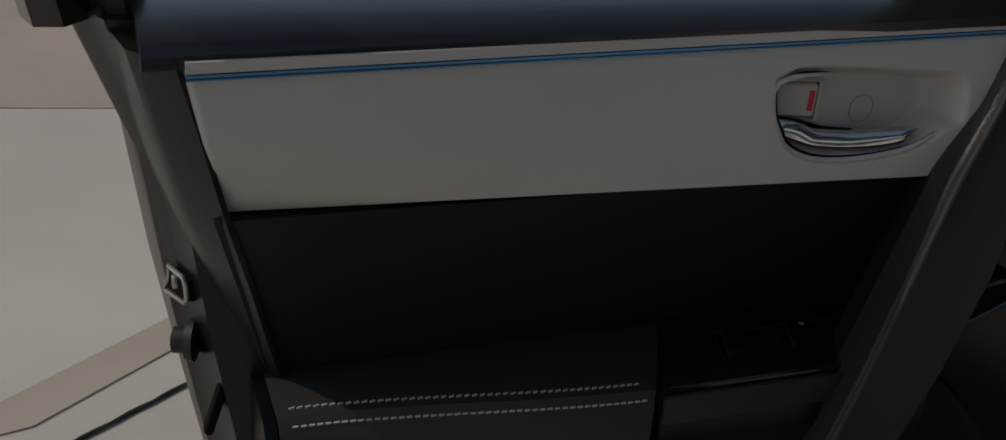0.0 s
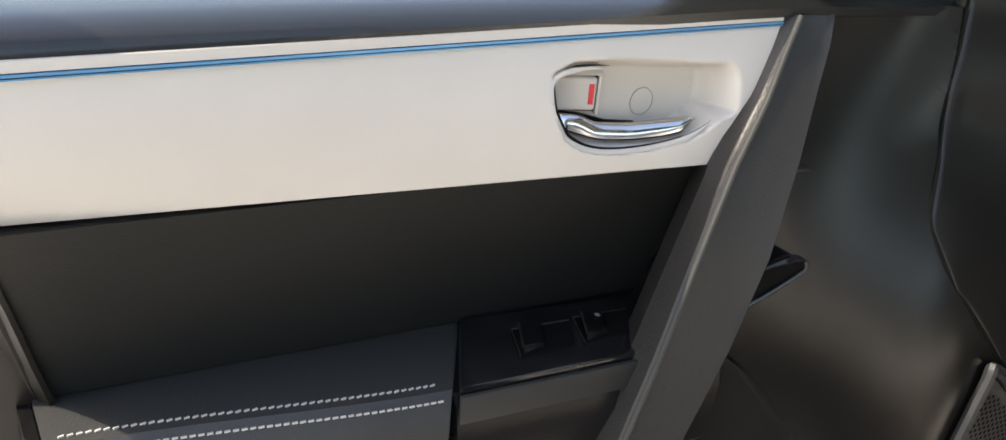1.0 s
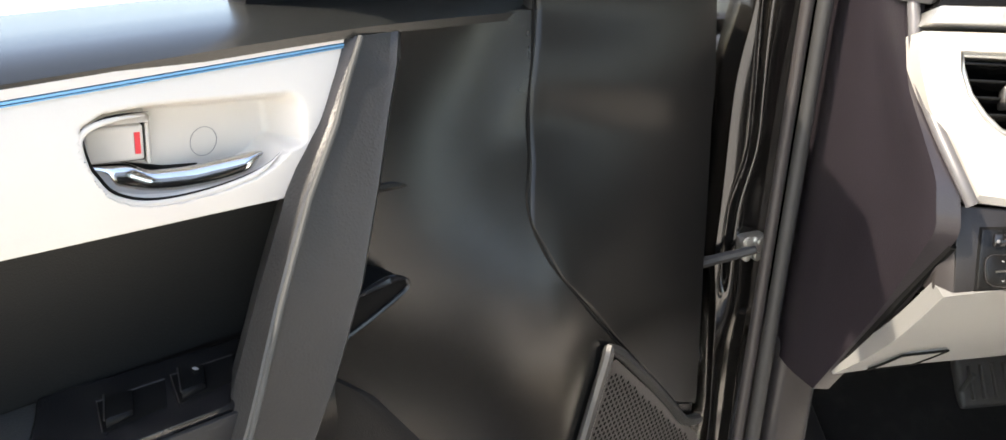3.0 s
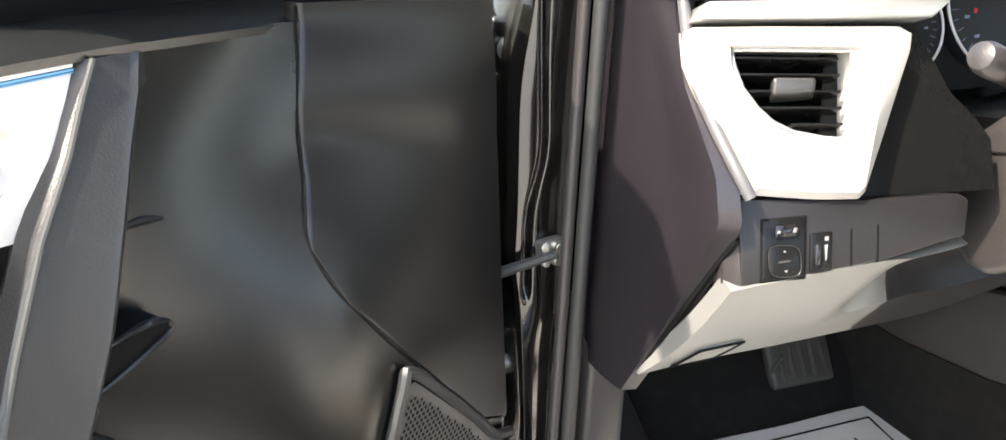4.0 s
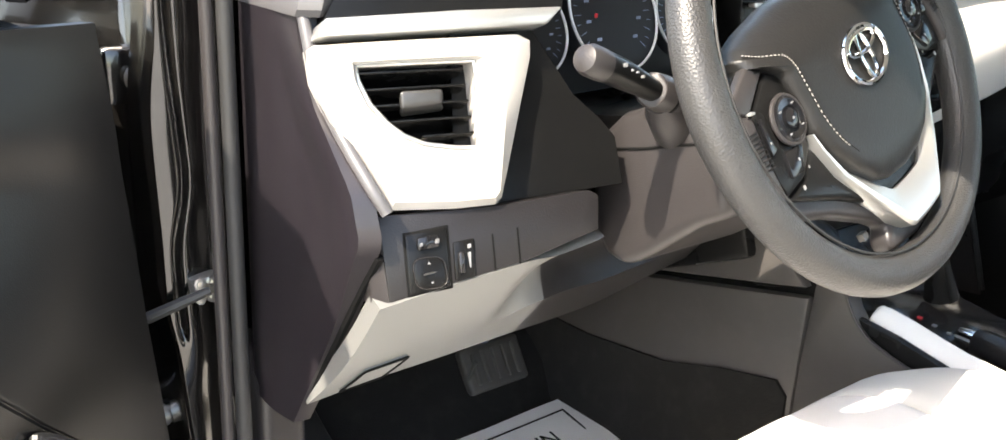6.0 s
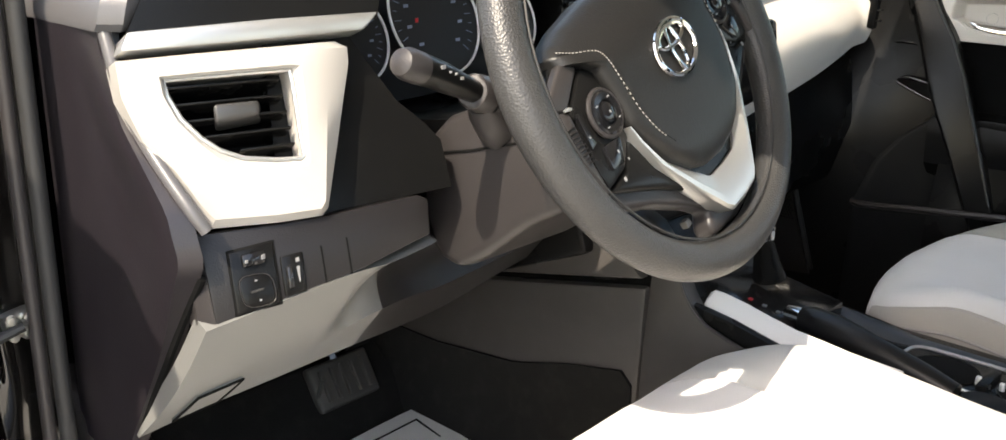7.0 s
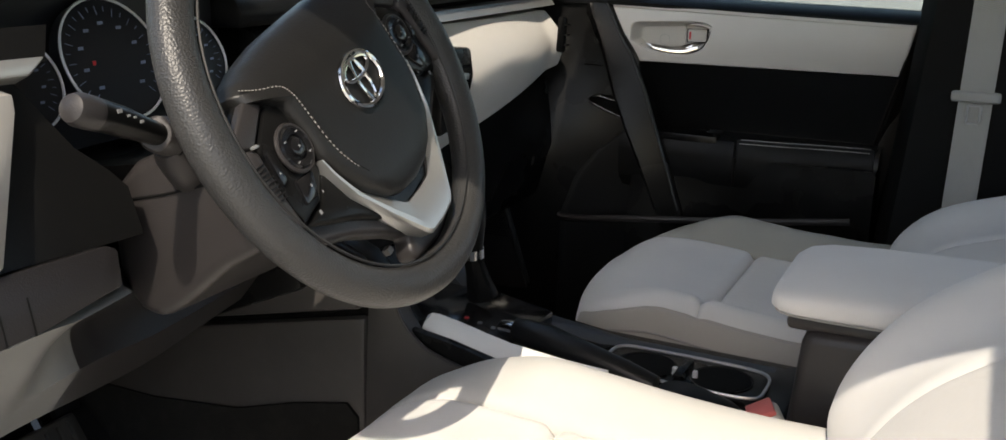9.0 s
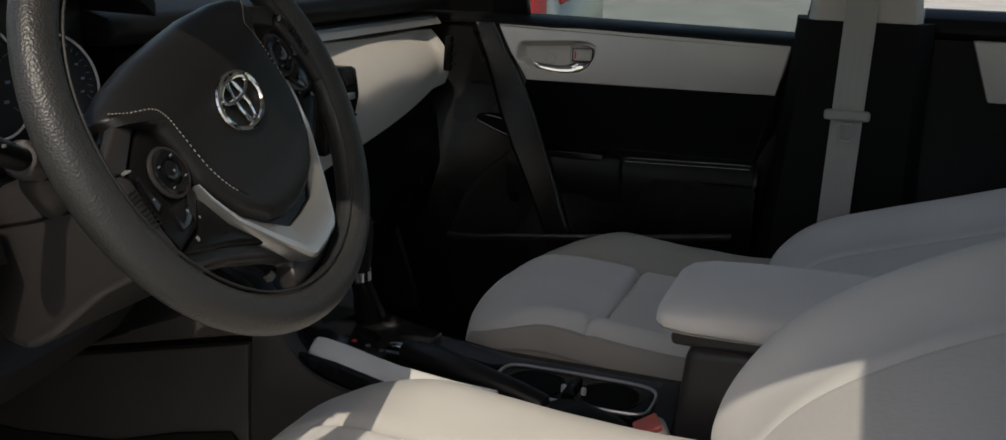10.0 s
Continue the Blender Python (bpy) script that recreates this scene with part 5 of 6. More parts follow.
# ---- seats ----
def seat(cx, lift, front, roll_r, back_line, name_label, mirror_group="front seats"):
    s = thing("car_seat", (cx, -0.2, 0.26), name_label, "car seat", mirror_group)
    W = 0.248
    L, SPLIT = (-0.222, -0.150) if cx > 0 else (-0.135, -0.125)   # inner bolster edge, cross seam
    Y0, Y1 = front, -0.42           # front edge, rear edge
    def cushion_z(x, y):
        u = x / W
        z = 0.452 + lift + 0.020 * ease(-0.30, 0.0, y)
        z += 0.034 * math.exp(-((abs(u) - 0.80) / 0.20) ** 2) * ease(0.03, -0.10, y)
        side = max(abs(u) - 0.86, 0) / 0.14
        z -= 0.050 * (1 - math.sqrt(max(1 - side ** 2, 0)))
        roll = max(roll_r - (Y0 - y), 0) / roll_r
        z -= (0.045 if cx > 0 else 0.085) * (1 - math.sqrt(max(1 - roll ** 2, 0)))
        for gx in (L, 0.135):
            z -= 0.008 * math.exp(-((x - gx) / 0.006) ** 2) * ease(0.06, 0.02, y)
        if L - 0.005 < x < 0.14:
            z -= 0.012 * math.exp(-((y - SPLIT) / 0.007) ** 2) * ease(-0.245, -0.17, x)
        z += 0.0015 * noise.noise((x * 18 + cx, y * 18, 0))
        return z
    def half_width(y):
        return W * (1 - (0.04 if cx > 0 else 0.10) * ease(-0.02, 0.06, y) - (0.10 if cx > 0 else 0.25) * max(0, 1 - (Y0 - y) / 0.05) ** 2)
    def bow(x, y):
        """How far the front edge draws back towards the seat's sides."""
        return 0.045 * (x / W) ** 2 * ease(-0.22, Y0, y) if cx > 0 else 0.0
    def patch(xa, xb, ya, yb):
        def f(u, v):
            y = mix(ya, yb, v)
            k = half_width(y) / W
            x = mix(xa, xb, u)
            return (cx + x * k, y - bow(x, y), cushion_z(x, y))
        return f
    part("cushion_frame", sheet(lambda u, v: (lambda a: (cx + half_width(mix(Y0, Y1, u)) * 0.96 * (2 * v - 1), mix(Y0 - 0.016, Y1, u) - bow(0.9 * W * (2 * v - 1), mix(Y0, Y1, u)), 0.415 + lift))(0), 20, 6, (0, 0, -0.13)), CLOTH_SIDE, s)
    part("cushion_insert", sheet(patch(L, 0.135, SPLIT, Y0), 36, 40, (0, 0, -0.05)), FABRIC, s, "light grey cloth front insert", angle=80)
    part("cushion_insert", sheet(patch(L, 0.135, Y1, SPLIT), 30, 40, (0, 0, -0.05)), FABRIC_W, s, "light grey woven cloth insert", angle=80)
    for a, b in ((-W, L), (0.135, W)):
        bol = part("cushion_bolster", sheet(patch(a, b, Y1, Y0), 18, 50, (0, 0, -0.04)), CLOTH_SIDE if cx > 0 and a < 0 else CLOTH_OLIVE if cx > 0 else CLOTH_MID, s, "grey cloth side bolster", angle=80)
        sgn = -1 if a < 0 else 1
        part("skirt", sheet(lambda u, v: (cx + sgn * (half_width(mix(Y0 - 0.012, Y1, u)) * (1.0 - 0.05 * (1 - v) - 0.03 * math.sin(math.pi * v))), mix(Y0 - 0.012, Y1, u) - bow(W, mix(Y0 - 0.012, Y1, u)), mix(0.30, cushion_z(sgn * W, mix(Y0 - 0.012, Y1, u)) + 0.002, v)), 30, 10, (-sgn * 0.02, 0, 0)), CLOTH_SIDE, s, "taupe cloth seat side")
        part("piping", tube([(cx + sgn * half_width(y) * 0.985, y - bow(W, y), cushion_z(sgn * W * 0.985, y) + 0.001) for y in np.linspace(Y0 - 0.02, Y1, 30)], 0.0018, 6), SEAM, bol)
    part("front_face", sheet(lambda u, v: (cx + half_width(Y0) * 0.995 * (2 * u - 1), Y0 - 0.006 - 0.015 * (1 - v) - bow(W * (2 * u - 1), Y0), mix(0.30, cushion_z(0.0, Y0) + 0.006, v)), 20, 8, (0, -0.02, 0)), FABRIC, s)
    # backrest laid far back
    line = curve_through([(0, y, z) for y, z in back_line], 60)
    def back_at(x, k):
        p = line[k]
        a, b = line[max(k - 1, 0)], line[min(k + 1, 60)]
        d = (b - a).normalized()
        nrm = Vector((0, d.z, -d.y))
        nrm = Vector((0, -nrm.y, -nrm.z)) if nrm.z < 0 and abs(nrm.z) > abs(nrm.y) else nrm
        if nrm.y < 0 and abs(nrm.y) > abs(nrm.z):
            nrm = -nrm
        u = x / 0.25
        h = 0.030 * math.exp(-((abs(u) - 0.78) / 0.22) ** 2) * ease(0, 10, k)
        side = max(abs(u) - 0.84, 0) / 0.16
        h -= 0.055 * (1 - math.sqrt(max(1 - side ** 2, 0)))
        for gx in (-0.13, 0.08):
            h -= 0.007 * math.exp(-((x - gx) / 0.005) ** 2)
        return Vector((cx + x, p.y, p.z)) + nrm * h
    def bpatch(xa, xb):
        return lambda u, v: back_at(mix(xa, xb, u), round(v * 60))
    bk = part("backrest_insert", sheet(bpatch(-0.13, 0.08), 24, 60, (0, -0.03, -0.06)), FABRIC_W, s, "light grey woven cloth back insert", angle=80)
    for a, b in ((-0.25, -0.13), (0.08, 0.25)):
        part("backrest_bolster", sheet(bpatch(a, b), 20, 60, (0, -0.03, -0.06)), FABRIC, s, "light grey cloth back bolster", angle=80)
        sgn = -1 if a < 0 else 1
        part("backrest_side", sheet(lambda u, v: back_at(sgn * 0.25, round(u * 60)) + Vector((-sgn * 0.01 * math.sin(math.pi * v), -0.075 * v, -0.12 * v)), 60, 6, (-sgn * 0.02, 0, 0)), FABRIC, s, "light grey cloth backrest side", angle=80)
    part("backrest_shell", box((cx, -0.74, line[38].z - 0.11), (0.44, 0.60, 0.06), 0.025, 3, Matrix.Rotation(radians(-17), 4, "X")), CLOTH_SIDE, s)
    return s
seat(-0.37, 0.056, 0.086, 0.105, [(-0.392, 0.46), (-0.390, 0.53), (-0.402, 0.592), (-0.442, 0.652), (-0.51, 0.702), (-0.60, 0.746), (-0.76, 0.81), (-0.95, 0.88), (-1.06, 0.905), (-1.10, 0.89)], "light grey cloth driver's seat with its back laid down, in sun")
seat(0.37, 0.026, 0.058, 0.060, [(-0.372, 0.42), (-0.366, 0.47), (-0.380, 0.515), (-0.425, 0.555), (-0.51, 0.585), (-0.60, 0.612), (-0.76, 0.662), (-0.95, 0.72), (-1.06, 0.745), (-1.10, 0.73)], "light grey cloth passenger seat with its back laid down")

# ---- console ----
con = thing("centre_console", (0, 0, 0.25), "black centre console with cup holders and greige strip", "console")
part("tunnel", prism([(0.36, 0.60), (0.26, 0.585), (0.215, 0.548), (0.18, 0.508), (0.10, 0.499), (-0.05, 0.482), (-0.31, 0.480), (-0.31, 0.25), (0.60, 0.25), (0.60, 0.45)], "x", -0.118, 0.118, 0.012, 3), SATIN, con)
part("side_panel", prism([(0.158, 0.575), (0.165, 0.46), (0.17, 0.25), (-0.34, 0.25), (-0.34, 0.478), (-0.05, 0.493), (0.03, 0.502), (0.066, 0.511), (0.085, 0.518), (0.101, 0.530), (0.113, 0.545), (0.122, 0.564), (0.127, 0.590)], "x", -0.128, -0.10, 0.003), SIDEPL, con, "dark grey console side")
part("console_edge", tube(curve_through([(-0.1262, y, z) for y, z in ((-0.05, 0.494), (0.03, 0.503), (0.066, 0.512), (0.085, 0.519), (0.101, 0.531), (0.113, 0.546), (0.122, 0.565), (0.127, 0.591))], 32), 0.0022, 8), GREYPL, con)
part("console_flank", prism([(0.36, 0.25), (0.36, 0.645), (0.22, 0.630), (0.175, 0.612), (0.150, 0.588), (0.132, 0.562), (0.118, 0.545), (0.106, 0.536), (0.06, 0.530), (0.0, 0.517), (-0.05, 0.508), (-0.12, 0.502), (-0.12, 0.25)], "x", -0.121, -0.108, 0.004), SATIN, con, "satin black console flank")
part("console_riser", prism([(0.36, 0.25), (0.36, 0.645), (0.22, 0.630), (0.175, 0.612), (0.150, 0.584), (0.130, 0.556), (0.116, 0.541), (0.109, 0.534), (0.109, 0.25)], "x", -0.109, -0.076, 0.004), SATIN, con)
part("front_side_panel", prism([(0.40, 0.49), (0.162, 0.543), (0.169, 0.25), (0.82, 0.25), (0.82, 0.40)], "x", -0.132, -0.10, 0.006), SIDEPL, con)
# one black sheet for both the carpet and the shadow below the curved edge
part("tunnel_carpet_shade", sheet(lambda u, v: (lambda y: (-0.1365 - 0.05 * (1 - v) ** 3, y, mix(0.245, float(np.interp(y, [0.172, 0.185, 0.268, 0.355, 0.50, 0.80], [0.415, 0.431, 0.413, 0.386, 0.37, 0.37])), v)))(mix(0.172, 0.80, u)), 40, 12, (0.02, 0, 0)), CARPET, con, "black carpet and painted shade low on the tunnel side")
part("upper_side_panel", prism([(0.40, 0.50), (0.165, 0.553), (0.22, 0.60), (0.40, 0.64)], "x", -0.135, -0.10, 0.006), SIDEPL, con)
RAIL = mat("blue_grey_plastic", (0.034, 0.038, 0.044), 0.38, bump=0.2, scale=800, tex="leather", var=0.08)
# greige raised almost to white, for sunlight that does not reach the strip
STRIP_LIT = mat("greige_plastic_lit", (0.84, 0.82, 0.79), 0.32, bump=0.08, scale=900, var=0.04)
part("greige_strip", loft([[(-0.108 + w, y, z - 0.03), (-0.108 + w, y, z - 0.006), (-0.103 + w, y, z - 0.001), (-0.080, y, z + 0.005), (-0.076, y, z - 0.03)] for y, z, w in ((0.108, 0.526, 0.018), (0.1065, 0.534, 0.013), (0.101, 0.538, 0.006), (0.090, 0.538, 0.002), (0.06, 0.533, 0), (0.03, 0.526, 0), (0.0, 0.520, 0), (-0.07, 0.513, 0), (-0.12, 0.511, 0))]), STRIP_LIT, con, "greige console strip, its sunlit brightness put into the colour")
part("gate_plate", hexa([(-0.072, 0.185, 0.50), (0.070, 0.185, 0.50), (0.070, 0.01, 0.48), (-0.072, 0.01, 0.48), (-0.072, 0.185, 0.541), (0.070, 0.185, 0.541), (0.070, 0.01, 0.511), (-0.072, 0.01, 0.511)], 0.003), GLOSS, con, "glossy black shift gate")
part("gate_line", tube([(-0.071, 0.184, 0.5415), (-0.02, 0.180, 0.5412), (0.02, 0.172, 0.540)], 0.0015, 6), SILVER, con)
part("side_rail", loft([[(x - 0.016, y, z - 0.03), (x - 0.014, y, z - 0.006), (x - 0.006, y, z), (x + 0.012, y, z + 0.001), (x + 0.022, y, z - 0.006), (x + 0.024, y, z - 0.03)] for x, y, z in ((0.058, 0.165, 0.575), (0.060, 0.140, 0.548), (0.062, 0.115, 0.525), (0.066, 0.09, 0.508), (0.070, 0.06, 0.499), (0.072, 0.02, 0.498), (0.074, -0.03, 0.492), (0.076, -0.08, 0.484), (0.078, -0.16, 0.482), (0.080, -0.27, 0.480))]), RAIL, con, "blue-grey rail beside the shift gate")
for k, m in enumerate((RED, GREYMARK, GREYMARK, GREYMARK)):
    part("gate_mark", box((-0.033, 0.080 - 0.018 * k, 0.5242 - 0.0031 * k), (0.004, 0.005, 0.002)), m, con, flat=True)
sh = part("shifter", tube([(0.02, 0.085, 0.535), (0.012, 0.09, 0.57), (0.005, 0.092, 0.590)], [0.02, 0.014, 0.012], 14), SATIN, con, "black gear shifter")
part("shift_knob", tube([(0.004, 0.092, 0.60), (0.002, 0.093, 0.62), (0.0, 0.094, 0.645), (0.0, 0.095, 0.665), (0.0, 0.095, 0.676)], [0.013, 0.017, 0.021, 0.020, 0.008], 18), SOFT, sh)
part("chrome_ring", tube([(0.005, 0.092, 0.589), (0.004, 0.092, 0.601)], 0.0145, 18), CHROME, sh, "chrome ring")

# parking brake
pb = part("parking_brake", tube([(-0.0355, 0.012, 0.5205), (-0.037, 0.0, 0.5215), (-0.040, -0.03, 0.520), (-0.046, -0.08, 0.511), (-0.051, -0.13, 0.502), (-0.055, -0.165, 0.494)], [0.0145, 0.0165, 0.0175, 0.0165, 0.0155, 0.014], 16), BLACK, con, "black parking brake lever")
part("brake_button", tube([(-0.0325, 0.036, 0.5195), (-0.033, 0.032, 0.520), (-0.0335, 0.020, 0.5205), (-0.035, 0.008, 0.5205)], [0.006, 0.0105, 0.0115, 0.0115], 16), CHROME, pb, "chrome release button")
part("brake_boot", loft([[(-0.058 + a * math.cos(t), yc + b * math.sin(t), z) for t in [2 * math.pi * k / 16 for k in range(16)]] for a, b, yc, z in ((0.036, 0.055, -0.215, 0.480), (0.030, 0.048, -0.212, 0.489), (0.024, 0.036, -0.205, 0.496), (0.018, 0.022, -0.195, 0.502))]), SOFT, con, "wrinkled black boot")
# cup holders
tray = part("cup_tray", prism([(-0.012, -0.082), (0.050, -0.080), (0.057, -0.11), (0.057, -0.262), (0.045, -0.273), (-0.022, -0.273), (-0.030, -0.262), (-0.018, -0.17)], "z", 0.474, 0.4855, 0.003), SATIN, con, "black cup holder tray")
for yc in (-0.132, -0.222):
    # flat black discs stand for the dark depth of the wells
    part("cup_well_shade", lathe([(0.001, 0.0025), (0.033, 0.0025), (0.0335, 0.003)], (0.018, yc, 0.4835), (0, 0, 1), 32), INK_SHADE, tray)
    part("cup_wall", lathe([(0.0338, 0.0), (0.0345, 0.004), (0.0358, 0.0045), (0.0358, 0.0)], (0.018, yc, 0.483), (0, 0, 1), 36), SATIN, tray)
part("tray_rim", tube(curve_through([(0.020, -0.081, 0.488), (0.050, -0.090, 0.490), (0.056, -0.13, 0.490), (0.056, -0.20, 0.490), (0.055, -0.25, 0.489), (0.044, -0.270, 0.488), (0.01, -0.273, 0.488), (-0.016, -0.266, 0.487), (-0.021, -0.22, 0.487), (-0.018, -0.15, 0.487), (-0.008, -0.095, 0.487), (0.018, -0.081, 0.488)], 60), 0.0020, 8), SILVER, tray, "satin rim")
part("cup_divider", box((0.018, -0.177, 0.489), (0.055, 0.012, 0.010), 0.003), SATIN, tray)
part("side_tray", prism([(-0.085, -0.190), (-0.036, -0.190), (-0.036, -0.285), (-0.085, -0.285)], "z", 0.470, 0.4815, 0.003), GREYPL, con, "shallow tray beside the cup holders")
# flat black plate for the shade inside the shallow tray
part("tray_floor_shade", prism([(-0.078, -0.197), (-0.043, -0.197), (-0.043, -0.278), (-0.078, -0.278)], "z", 0.478, 0.4825), INK_SHADE, con)
for dy in (-0.169, -0.193):
    part("cup_tab", box((0.010, dy, 0.489), (0.006, 0.006, 0.012), 0.002), RINGWHITE, tray, "pale cup holder tab")
# armrest box
arm = thing("console_armrest", (0, -0.46, 0.25), "light grey cloth armrest on a black console box", "armrest")
part("bin", prism([(-0.312, 0.49), (-0.322, 0.605), (-0.62, 0.62), (-0.62, 0.25), (-0.312, 0.25)], "x", -0.098, 0.098, 0.012, 3), GREYPL, arm, "dark grey console bin")
def lid_ring(y, sx, z0, z1):
    return [(sx * math.copysign(abs(math.cos(t)) ** 0.45, math.cos(t)), y, (z0 + z1) / 2 + (z1 - z0) / 2 * math.copysign(abs(math.sin(t)) ** 0.6, math.sin(t))) for t in [2 * math.pi * k / 32 for k in range(32)]]
part("lid", loft([lid_ring(y, s, a, b) for y, s, a, b in ((-0.284, 0.055, 0.622, 0.631), (-0.287, 0.078, 0.617, 0.637), (-0.298, 0.094, 0.614, 0.643), (-0.32, 0.100, 0.612, 0.647), (-0.37, 0.101, 0.612, 0.650), (-0.48, 0.101, 0.612, 0.652), (-0.60, 0.101, 0.612, 0.652), (-0.62, 0.09, 0.617, 0.648))]), FABRIC, arm, "padded light grey lid", angle=80)
part("lid_base", prism([(-0.088, -0.304), (0.088, -0.304), (0.095, -0.62), (-0.095, -0.62)], "z", 0.602, 0.618, 0.006), GREYPL, arm)
part("lid_seam", tube(curve_through([(-0.1005, -0.60, 0.622), (-0.1005, -0.45, 0.622), (-0.100, -0.34, 0.621), (-0.090, -0.297, 0.621), (-0.04, -0.2865, 0.621), (0.04, -0.2865, 0.621)], 40), 0.0012, 6), SEAM, arm)
# belt buckle beside the driver's cushion
bu = thing("belt_buckle", (-0.105, -0.29, 0.45), "pale belt buckle with a red release button", "seat belt buckle")
T = Matrix.Rotation(radians(-28), 4, "X") @ Matrix.Rotation(radians(20), 4, "Z")
part("buckle_body", box((-0.112, -0.310, 0.487), (0.056, 0.036, 0.074), 0.007, 3, T), HEADLINER, bu)
part("release_button", box((-0.112, -0.2918, 0.5215), (0.047, 0.027, 0.006), 0.002, 2, T), PINK, bu, "red release button")

# ---- pillar, belt and rear door on the passenger's side ----
bp = thing("b_pillar", (0.70, -0.44, 0.20), "black lower and beige upper trim on the middle pillar", "pillar", kind="structure")
part("lower_trim", loft([[(0.66, y0, z), (0.685, y0 + 0.02, z), (0.80, y0 + 0.03, z), (0.80, y1 - 0.03, z), (0.685, y1 - 0.02, z), (0.66, y1, z)] for z, y0, y1 in ((0.25, -0.31, -0.55), (0.55, -0.335, -0.53), (0.885, -0.362, -0.525))]), PILLAR, bp)
part("upper_trim", loft([[(x - 0.035, y0, z), (x, y0 + 0.012, z), (x + 0.05, y0, z), (x + 0.05, y1, z), (x, y1 - 0.012, z), (x - 0.035, y1, z)] for z, x, y0, y1 in ((0.875, 0.70, -0.368, -0.518), (1.05, 0.665, -0.385, -0.50), (1.25, 0.60, -0.40, -0.49))]), HEADLINER, bp)
belt = thing("seat_belt", (0.65, -0.43, 0.40), "grey webbing seat belt with tongue and guide", "seat belt")
part("webbing", loft([[(x, y - 0.024, z), (x - 0.0012, y, z), (x, y + 0.024, z), (x + 0.0012, y + 0.024, z), (x + 0.0012, y - 0.024, z)] for x, y, z in ((0.60, -0.440, 1.13), (0.63, -0.438, 1.0), (0.655, -0.436, 0.87), (0.655, -0.433, 0.73), (0.652, -0.430, 0.58), (0.65, -0.427, 0.40))]), BELT, belt)
part("guide", box((0.648, -0.433, 0.740), (0.010, 0.070, 0.017), 0.005, 3), BELT, belt, "pale plastic belt guide")
part("tongue", tube([(0.6485, -0.433 + 0.0095 * sx, 0.713 + 0.014 * sz) for sx, sz in ((-1, -0.8), (-0.8, -1), (0.8, -1), (1, -0.8), (1, 0.8), (0.8, 1), (-0.8, 1), (-1, 0.8))], 0.0022, 8, closed=True), SILVER, belt, "steel tongue")
rd = thing("rear_door", (0.78, -0.56, 0.20), "closed rear passenger door, black with greige trim", "car door", spin=0)
part("inner_panel", sheet(lambda u, v: (0.72 - 0.04 * ease(0.75, 0.5, mix(0.22, 0.86, v)), mix(-0.535, -1.40, u), mix(0.22, 0.86, v)), 12, 12, (0.05, 0, 0)), SOFT, rd)
part("trim_panel", hexa([(0.705, -0.637, 0.768), (0.705, -1.2, 0.775), (0.73, -1.2, 0.775), (0.73, -0.637, 0.768), (0.702, -0.605, 0.862), (0.702, -1.2, 0.87), (0.73, -1.2, 0.87), (0.73, -0.605, 0.862)], 0.003), GREIGE, rd)
part("sill_cap", prism([(0.765, 0.862), (0.715, 0.864), (0.703, 0.872), (0.712, 0.893), (0.74, 0.905), (0.80, 0.905)], "y", -0.53, -1.40, 0.003), SOFT, rd)
part("shell", prism([(0.76, 0.18), (0.76, 0.88), (0.84, 0.90), (0.89, 0.70), (0.89, 0.4), (0.85, 0.18)], "y", -0.42, -1.45, 0.01), PAINT, rd)
rq = thing("rear_quarter", (-0.80, -1.0, 0.10), "black painted rear side of the car", "car side", kind="structure")
part("body_side", prism([(-0.76, 0.18), (-0.76, 0.88), (-0.84, 0.90), (-0.89, 0.70), (-0.89, 0.4), (-0.85, 0.18)], "y", -0.56, -1.50, 0.01), PAINT, rq)
# out of view; its edge is set where the seat back's shadow begins
part("middle_pillar", loft([[(x - 0.02, y0, z), (x - 0.02, -0.67, z), (x + 0.06, -0.66, z), (x + 0.06, y0 - 0.004, z)] for z, x, y0 in ((0.20, -0.80, -0.56), (0.88, -0.78, -0.535), (1.04, -0.711, -0.541), (1.25, -0.62, -0.572))]), PAINT, rq)

# opaque black panel out of view, added to keep the seat back shaded
part("sun_blocker", hexa([(-0.80, -0.61, 0.88), (-0.80, -1.5, 0.88), (-0.785, -1.5, 0.88), (-0.785, -0.61, 0.88), (-0.64, -0.61, 1.24), (-0.64, -1.5, 1.24), (-0.625, -1.5, 1.24), (-0.625, -0.61, 1.24)]), GLOSS, rq, "unseen opaque panel that keeps sun off the seat back")

# ---- footwell ----
ped = thing("brake_pedal", (-0.25, 0.62, 0.33), "black ribbed brake pedal", "pedal")
PT = Matrix.Rotation(radians(-32), 4, "X")
part("pedal_pad", box((-0.236, 0.585, 0.316), (0.105, 0.018, 0.066), 0.006, 3, PT), PEDAL, ped)
for k in range(5):
    part("rib", box((-0.272 + 0.018 * k, 0.577, 0.322), (0.006, 0.008, 0.046), 0.002, 2, PT), PEDAL, ped)
part("pedal_edge", tube([(-0.287, 0.560, 0.345), (-0.285, 0.588, 0.288), (-0.19, 0.588, 0.288)], 0.0035, 6), WORN_LIT, ped)
part("pedal_arm", tube([(-0.236, 0.60, 0.33), (-0.24, 0.66, 0.45), (-0.25, 0.68, 0.60)], 0.011, 8), PAINT, ped)
acc = thing("accelerator_pedal", (-0.12, 0.64, 0.30), "black rubber accelerator pedal in footwell", "pedal")
part("pedal_pad", box((-0.155, 0.66, 0.36), (0.045, 0.016, 0.14), 0.006, 3, Matrix.Rotation(radians(-25), 4, "X")), RUBBER, acc)
part("pedal_arm", tube([(-0.155, 0.68, 0.40), (-0.155, 0.72, 0.52)], 0.009, 8), PAINT, acc)
kick = thing("kick_trim", (-0.66, 0.45, 0.26), "dark grey footwell side and sill trim", "trim", kind="structure")
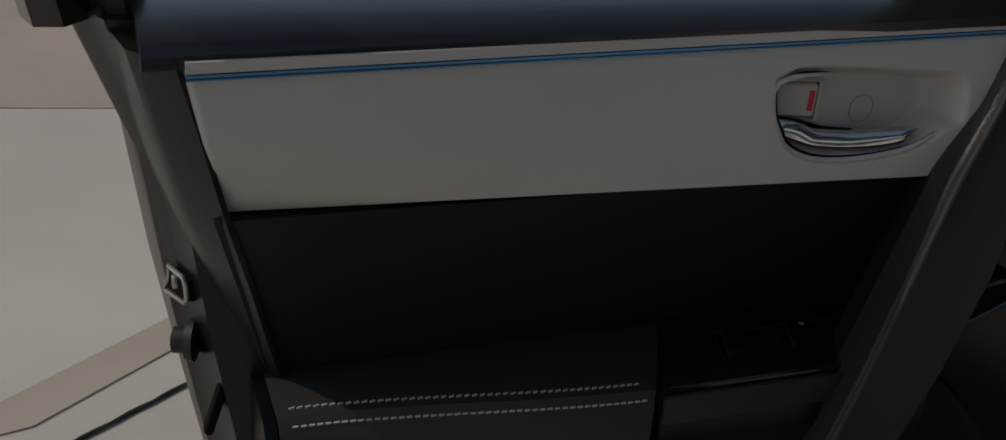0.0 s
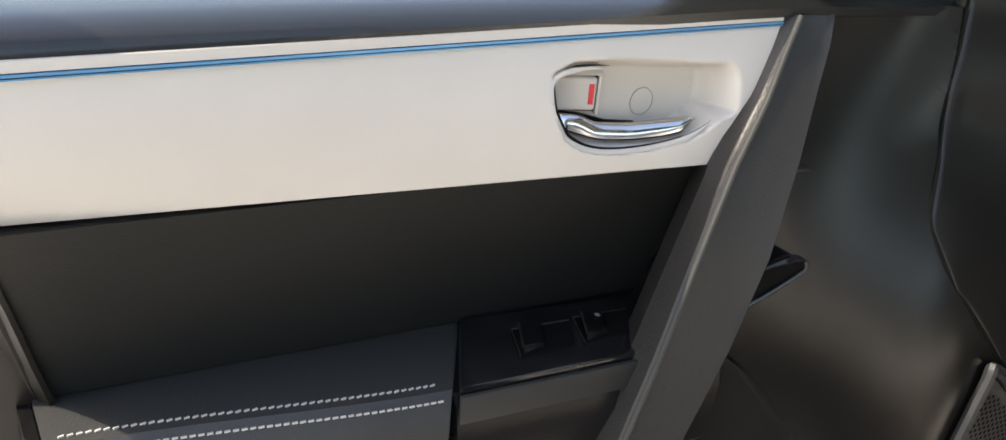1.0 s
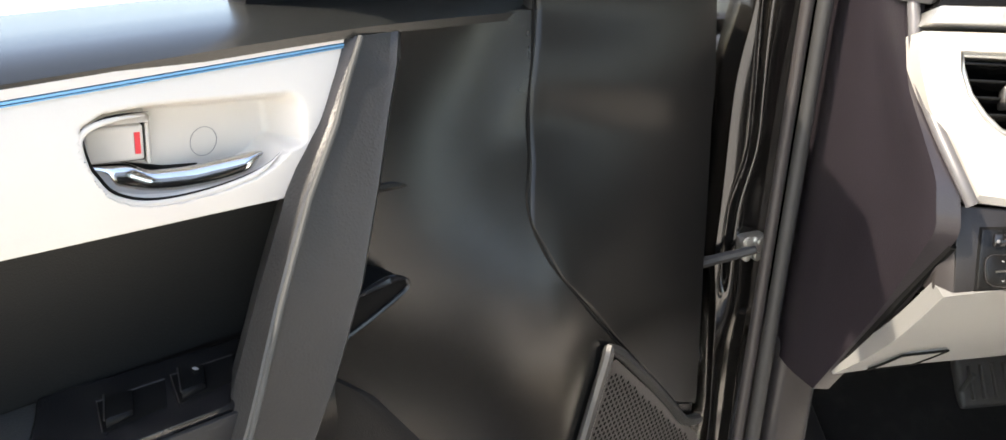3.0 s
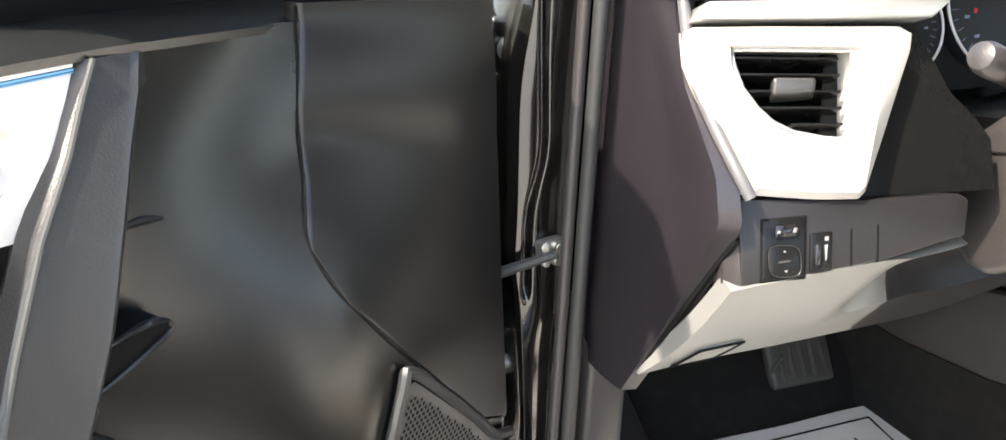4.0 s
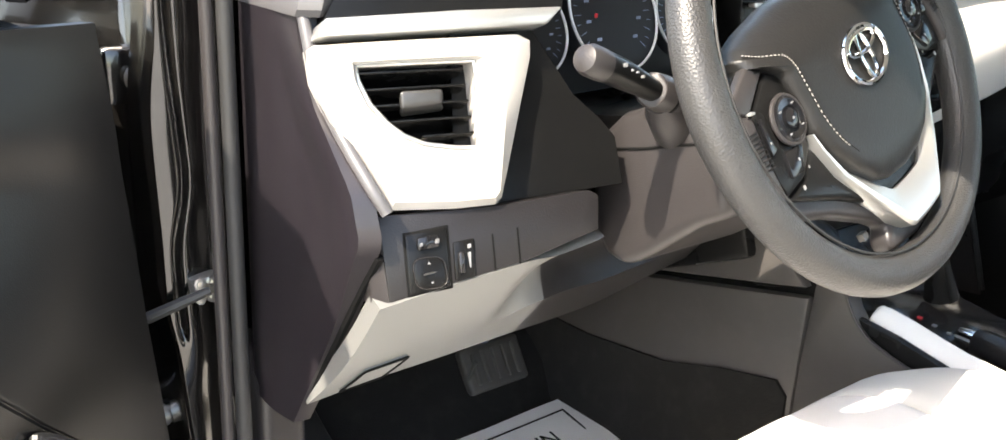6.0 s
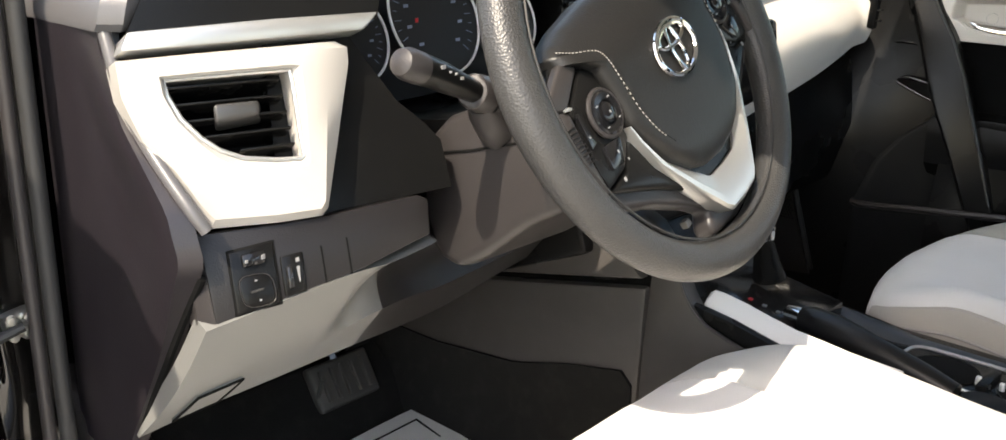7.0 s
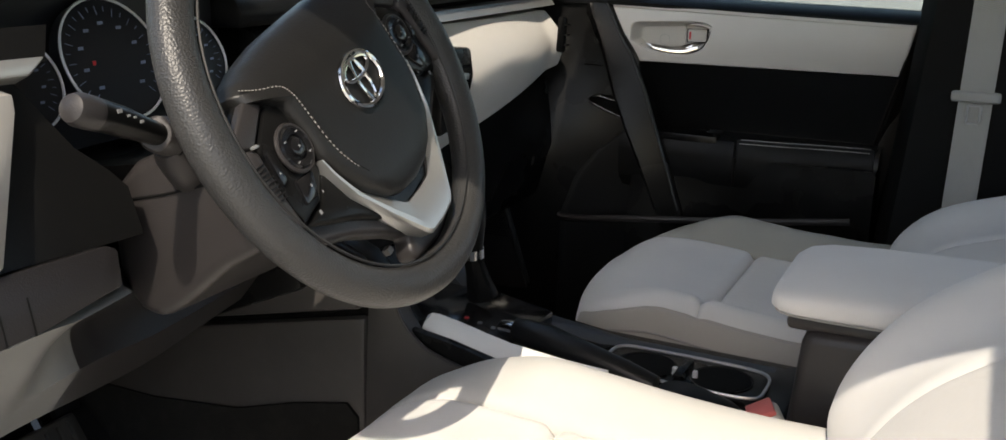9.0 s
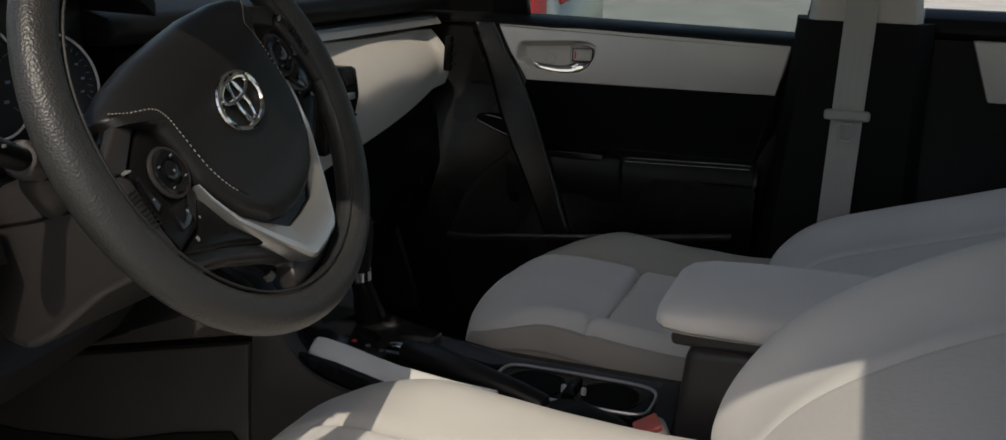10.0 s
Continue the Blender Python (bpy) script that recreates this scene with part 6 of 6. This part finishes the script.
part("sill_plate", prism([(-0.71, 0.31), (-0.69, 0.33), (-0.655, 0.325), (-0.64, 0.26), (-0.71, 0.26)], "y", -0.40, 0.36, 0.006), GREYPL, kick)
part("side_trim", prism([(0.36, 0.26), (0.36, 0.53), (0.75, 0.60), (0.75, 0.26)], "x", -0.705, -0.655, 0.012, 3), GREYPL, kick)
part("foot_rest", hexa([(-0.65, 0.42, 0.26), (-0.53, 0.42, 0.26), (-0.53, 0.75, 0.26), (-0.65, 0.75, 0.26), (-0.65, 0.44, 0.275), (-0.53, 0.44, 0.275), (-0.53, 0.75, 0.46), (-0.65, 0.75, 0.46)], 0.012, 3), RUBBER, kick)
fm = thing("floor_mat", (-0.38, 0.25, 0.25), "black carpet floor mat", "floor mat")
part("mat_carpet", sheet(lambda u, v: (mix(-0.63, -0.145, u), mix(-0.02, 0.62, v), 0.2505 + 0.10 * ease(0.50, 0.66, mix(-0.02, 0.62, v)) + 0.003 * noise.noise((u * 5, v * 5, 2))), 20, 24, (0, 0, -0.006)), CARPET, fm)
pm = thing("paper_mat", (-0.36, 0.30, 0.26), "white paper floor mat with black frame and print", "paper mat")
c0, c1 = Vector((-0.150, 0.520, 0.266)), Vector((-0.188, 0.400, 0.2645))
px_, py_ = Vector((1, 0.010, 0)).normalized(), Vector((0.16, 0.987, 0)).normalized()
def on_paper(a, b, lift=0.0):
    """a metres in from the right-hand edge, b metres down from the top edge."""
    return c0 - px_ * a - py_ * b + Vector((0, 0, lift - 0.008 * ease(0.1, 0.4, b) + 0.001 * math.sin(a * 30)))
part("sheet", sheet(lambda u, v: on_paper(0.43 * u, 0.45 * v), 20, 20, (0, 0, -0.001)), PAPER, pm)
def bar(a0, b0, a1, b1, lift=0.0012):
    bm = bmesh.new()
    v = [bm.verts.new(on_paper(a, b, l)) for l in (lift - 0.0008, lift) for a, b in ((a0, b0), (a1, b0), (a1, b1), (a0, b1))]
    for f in ((4, 5, 6, 7), (0, 1, 5, 4), (1, 2, 6, 5), (2, 3, 7, 6), (3, 0, 4, 7)):
        bm.faces.new([v[i] for i in f])
    return bm
for a0, b0, a1, b1 in ((0.025, 0.026, 0.404, 0.029), (0.025, 0.026, 0.028, 0.41), (0.401, 0.026, 0.404, 0.41)):
    part("frame_line", bar(a0, b0, a1, b1), INK_SHADE, pm, flat=True)
X, Y = px_, py_
Z = Vector((0, 0, 1))
where = on_paper(0.197, 0.0905, 0.0012)
letters("VING IN", 0.034, Matrix((( X.x, Y.x * 1.25, 0, where.x), (X.y, Y.y * 1.25, 0, where.y), (0, 0, 1, where.z), (0, 0, 0, 1))), INK_SHADE, pm)

# ---- parked cars beyond the passenger's window ----
def parked_car(x, y, body, label):
    c = thing("parked_car", (x, y, GROUND), label, "car", "parked cars")
    side = [(-2.2, 0.25), (-2.25, 0.55), (-2.1, 0.90), (-1.5, 0.95), (-0.9, 1.38), (0.5, 1.40), (1.15, 0.98), (2.0, 0.82), (2.2, 0.55), (2.15, 0.25)]
    part("body", prism([(y + a, GROUND + b) for a, b in side], "x", x - 0.85, x + 0.85, 0.09, 3), body, c)
    for s in (-0.855, 0.855):
        part("side_glass", prism([(y - 0.85, GROUND + 0.98), (y - 0.75, GROUND + 1.28), (y + 0.45, GROUND + 1.30), (y + 0.95, GROUND + 0.98)], "x", x + s - 0.006, x + s + 0.006, 0.003), GLOSS, c)
    for yy in (-1.35, 1.35):
        for s in (-0.80, 0.80):
            w = part("wheel", lathe([(0.19, 0.09), (0.29, 0.10), (0.315, 0.07), (0.315, -0.07), (0.29, -0.10), (0.19, -0.09)], (x + s, y + yy, GROUND + 0.315), (1, 0, 0), 28), RUBBER, c, "black tyre")
            part("rim", lathe([(0.001, 0.085), (0.05, 0.085), (0.06, 0.06), (0.17, 0.07), (0.195, 0.095), (0.195, -0.095), (0.001, -0.085)], (x + s, y + yy, GROUND + 0.315), (1, 0, 0), 24), SILVER, w, "silver wheel rim")
    for s in (-0.62, 0.62):
        part("tail_light", box((x + s, y - 2.19, GROUND + 0.72), (0.34, 0.10, 0.16), 0.03), RED, c, "red tail light")
    return c
CARWHITE = mat("white_car_paint", (0.72, 0.72, 0.70), 0.25, coat=0.5, var=0.03)
CARSILVER = mat("silver_car_paint", (0.45, 0.46, 0.47), 0.3, 0.5, coat=0.5, var=0.03)
parked_car(6.2, 4.3, CARWHITE, "white parked saloon with red tail lights")
parked_car(9.2, 4.6, CARSILVER, "silver parked saloon with red tail lights")
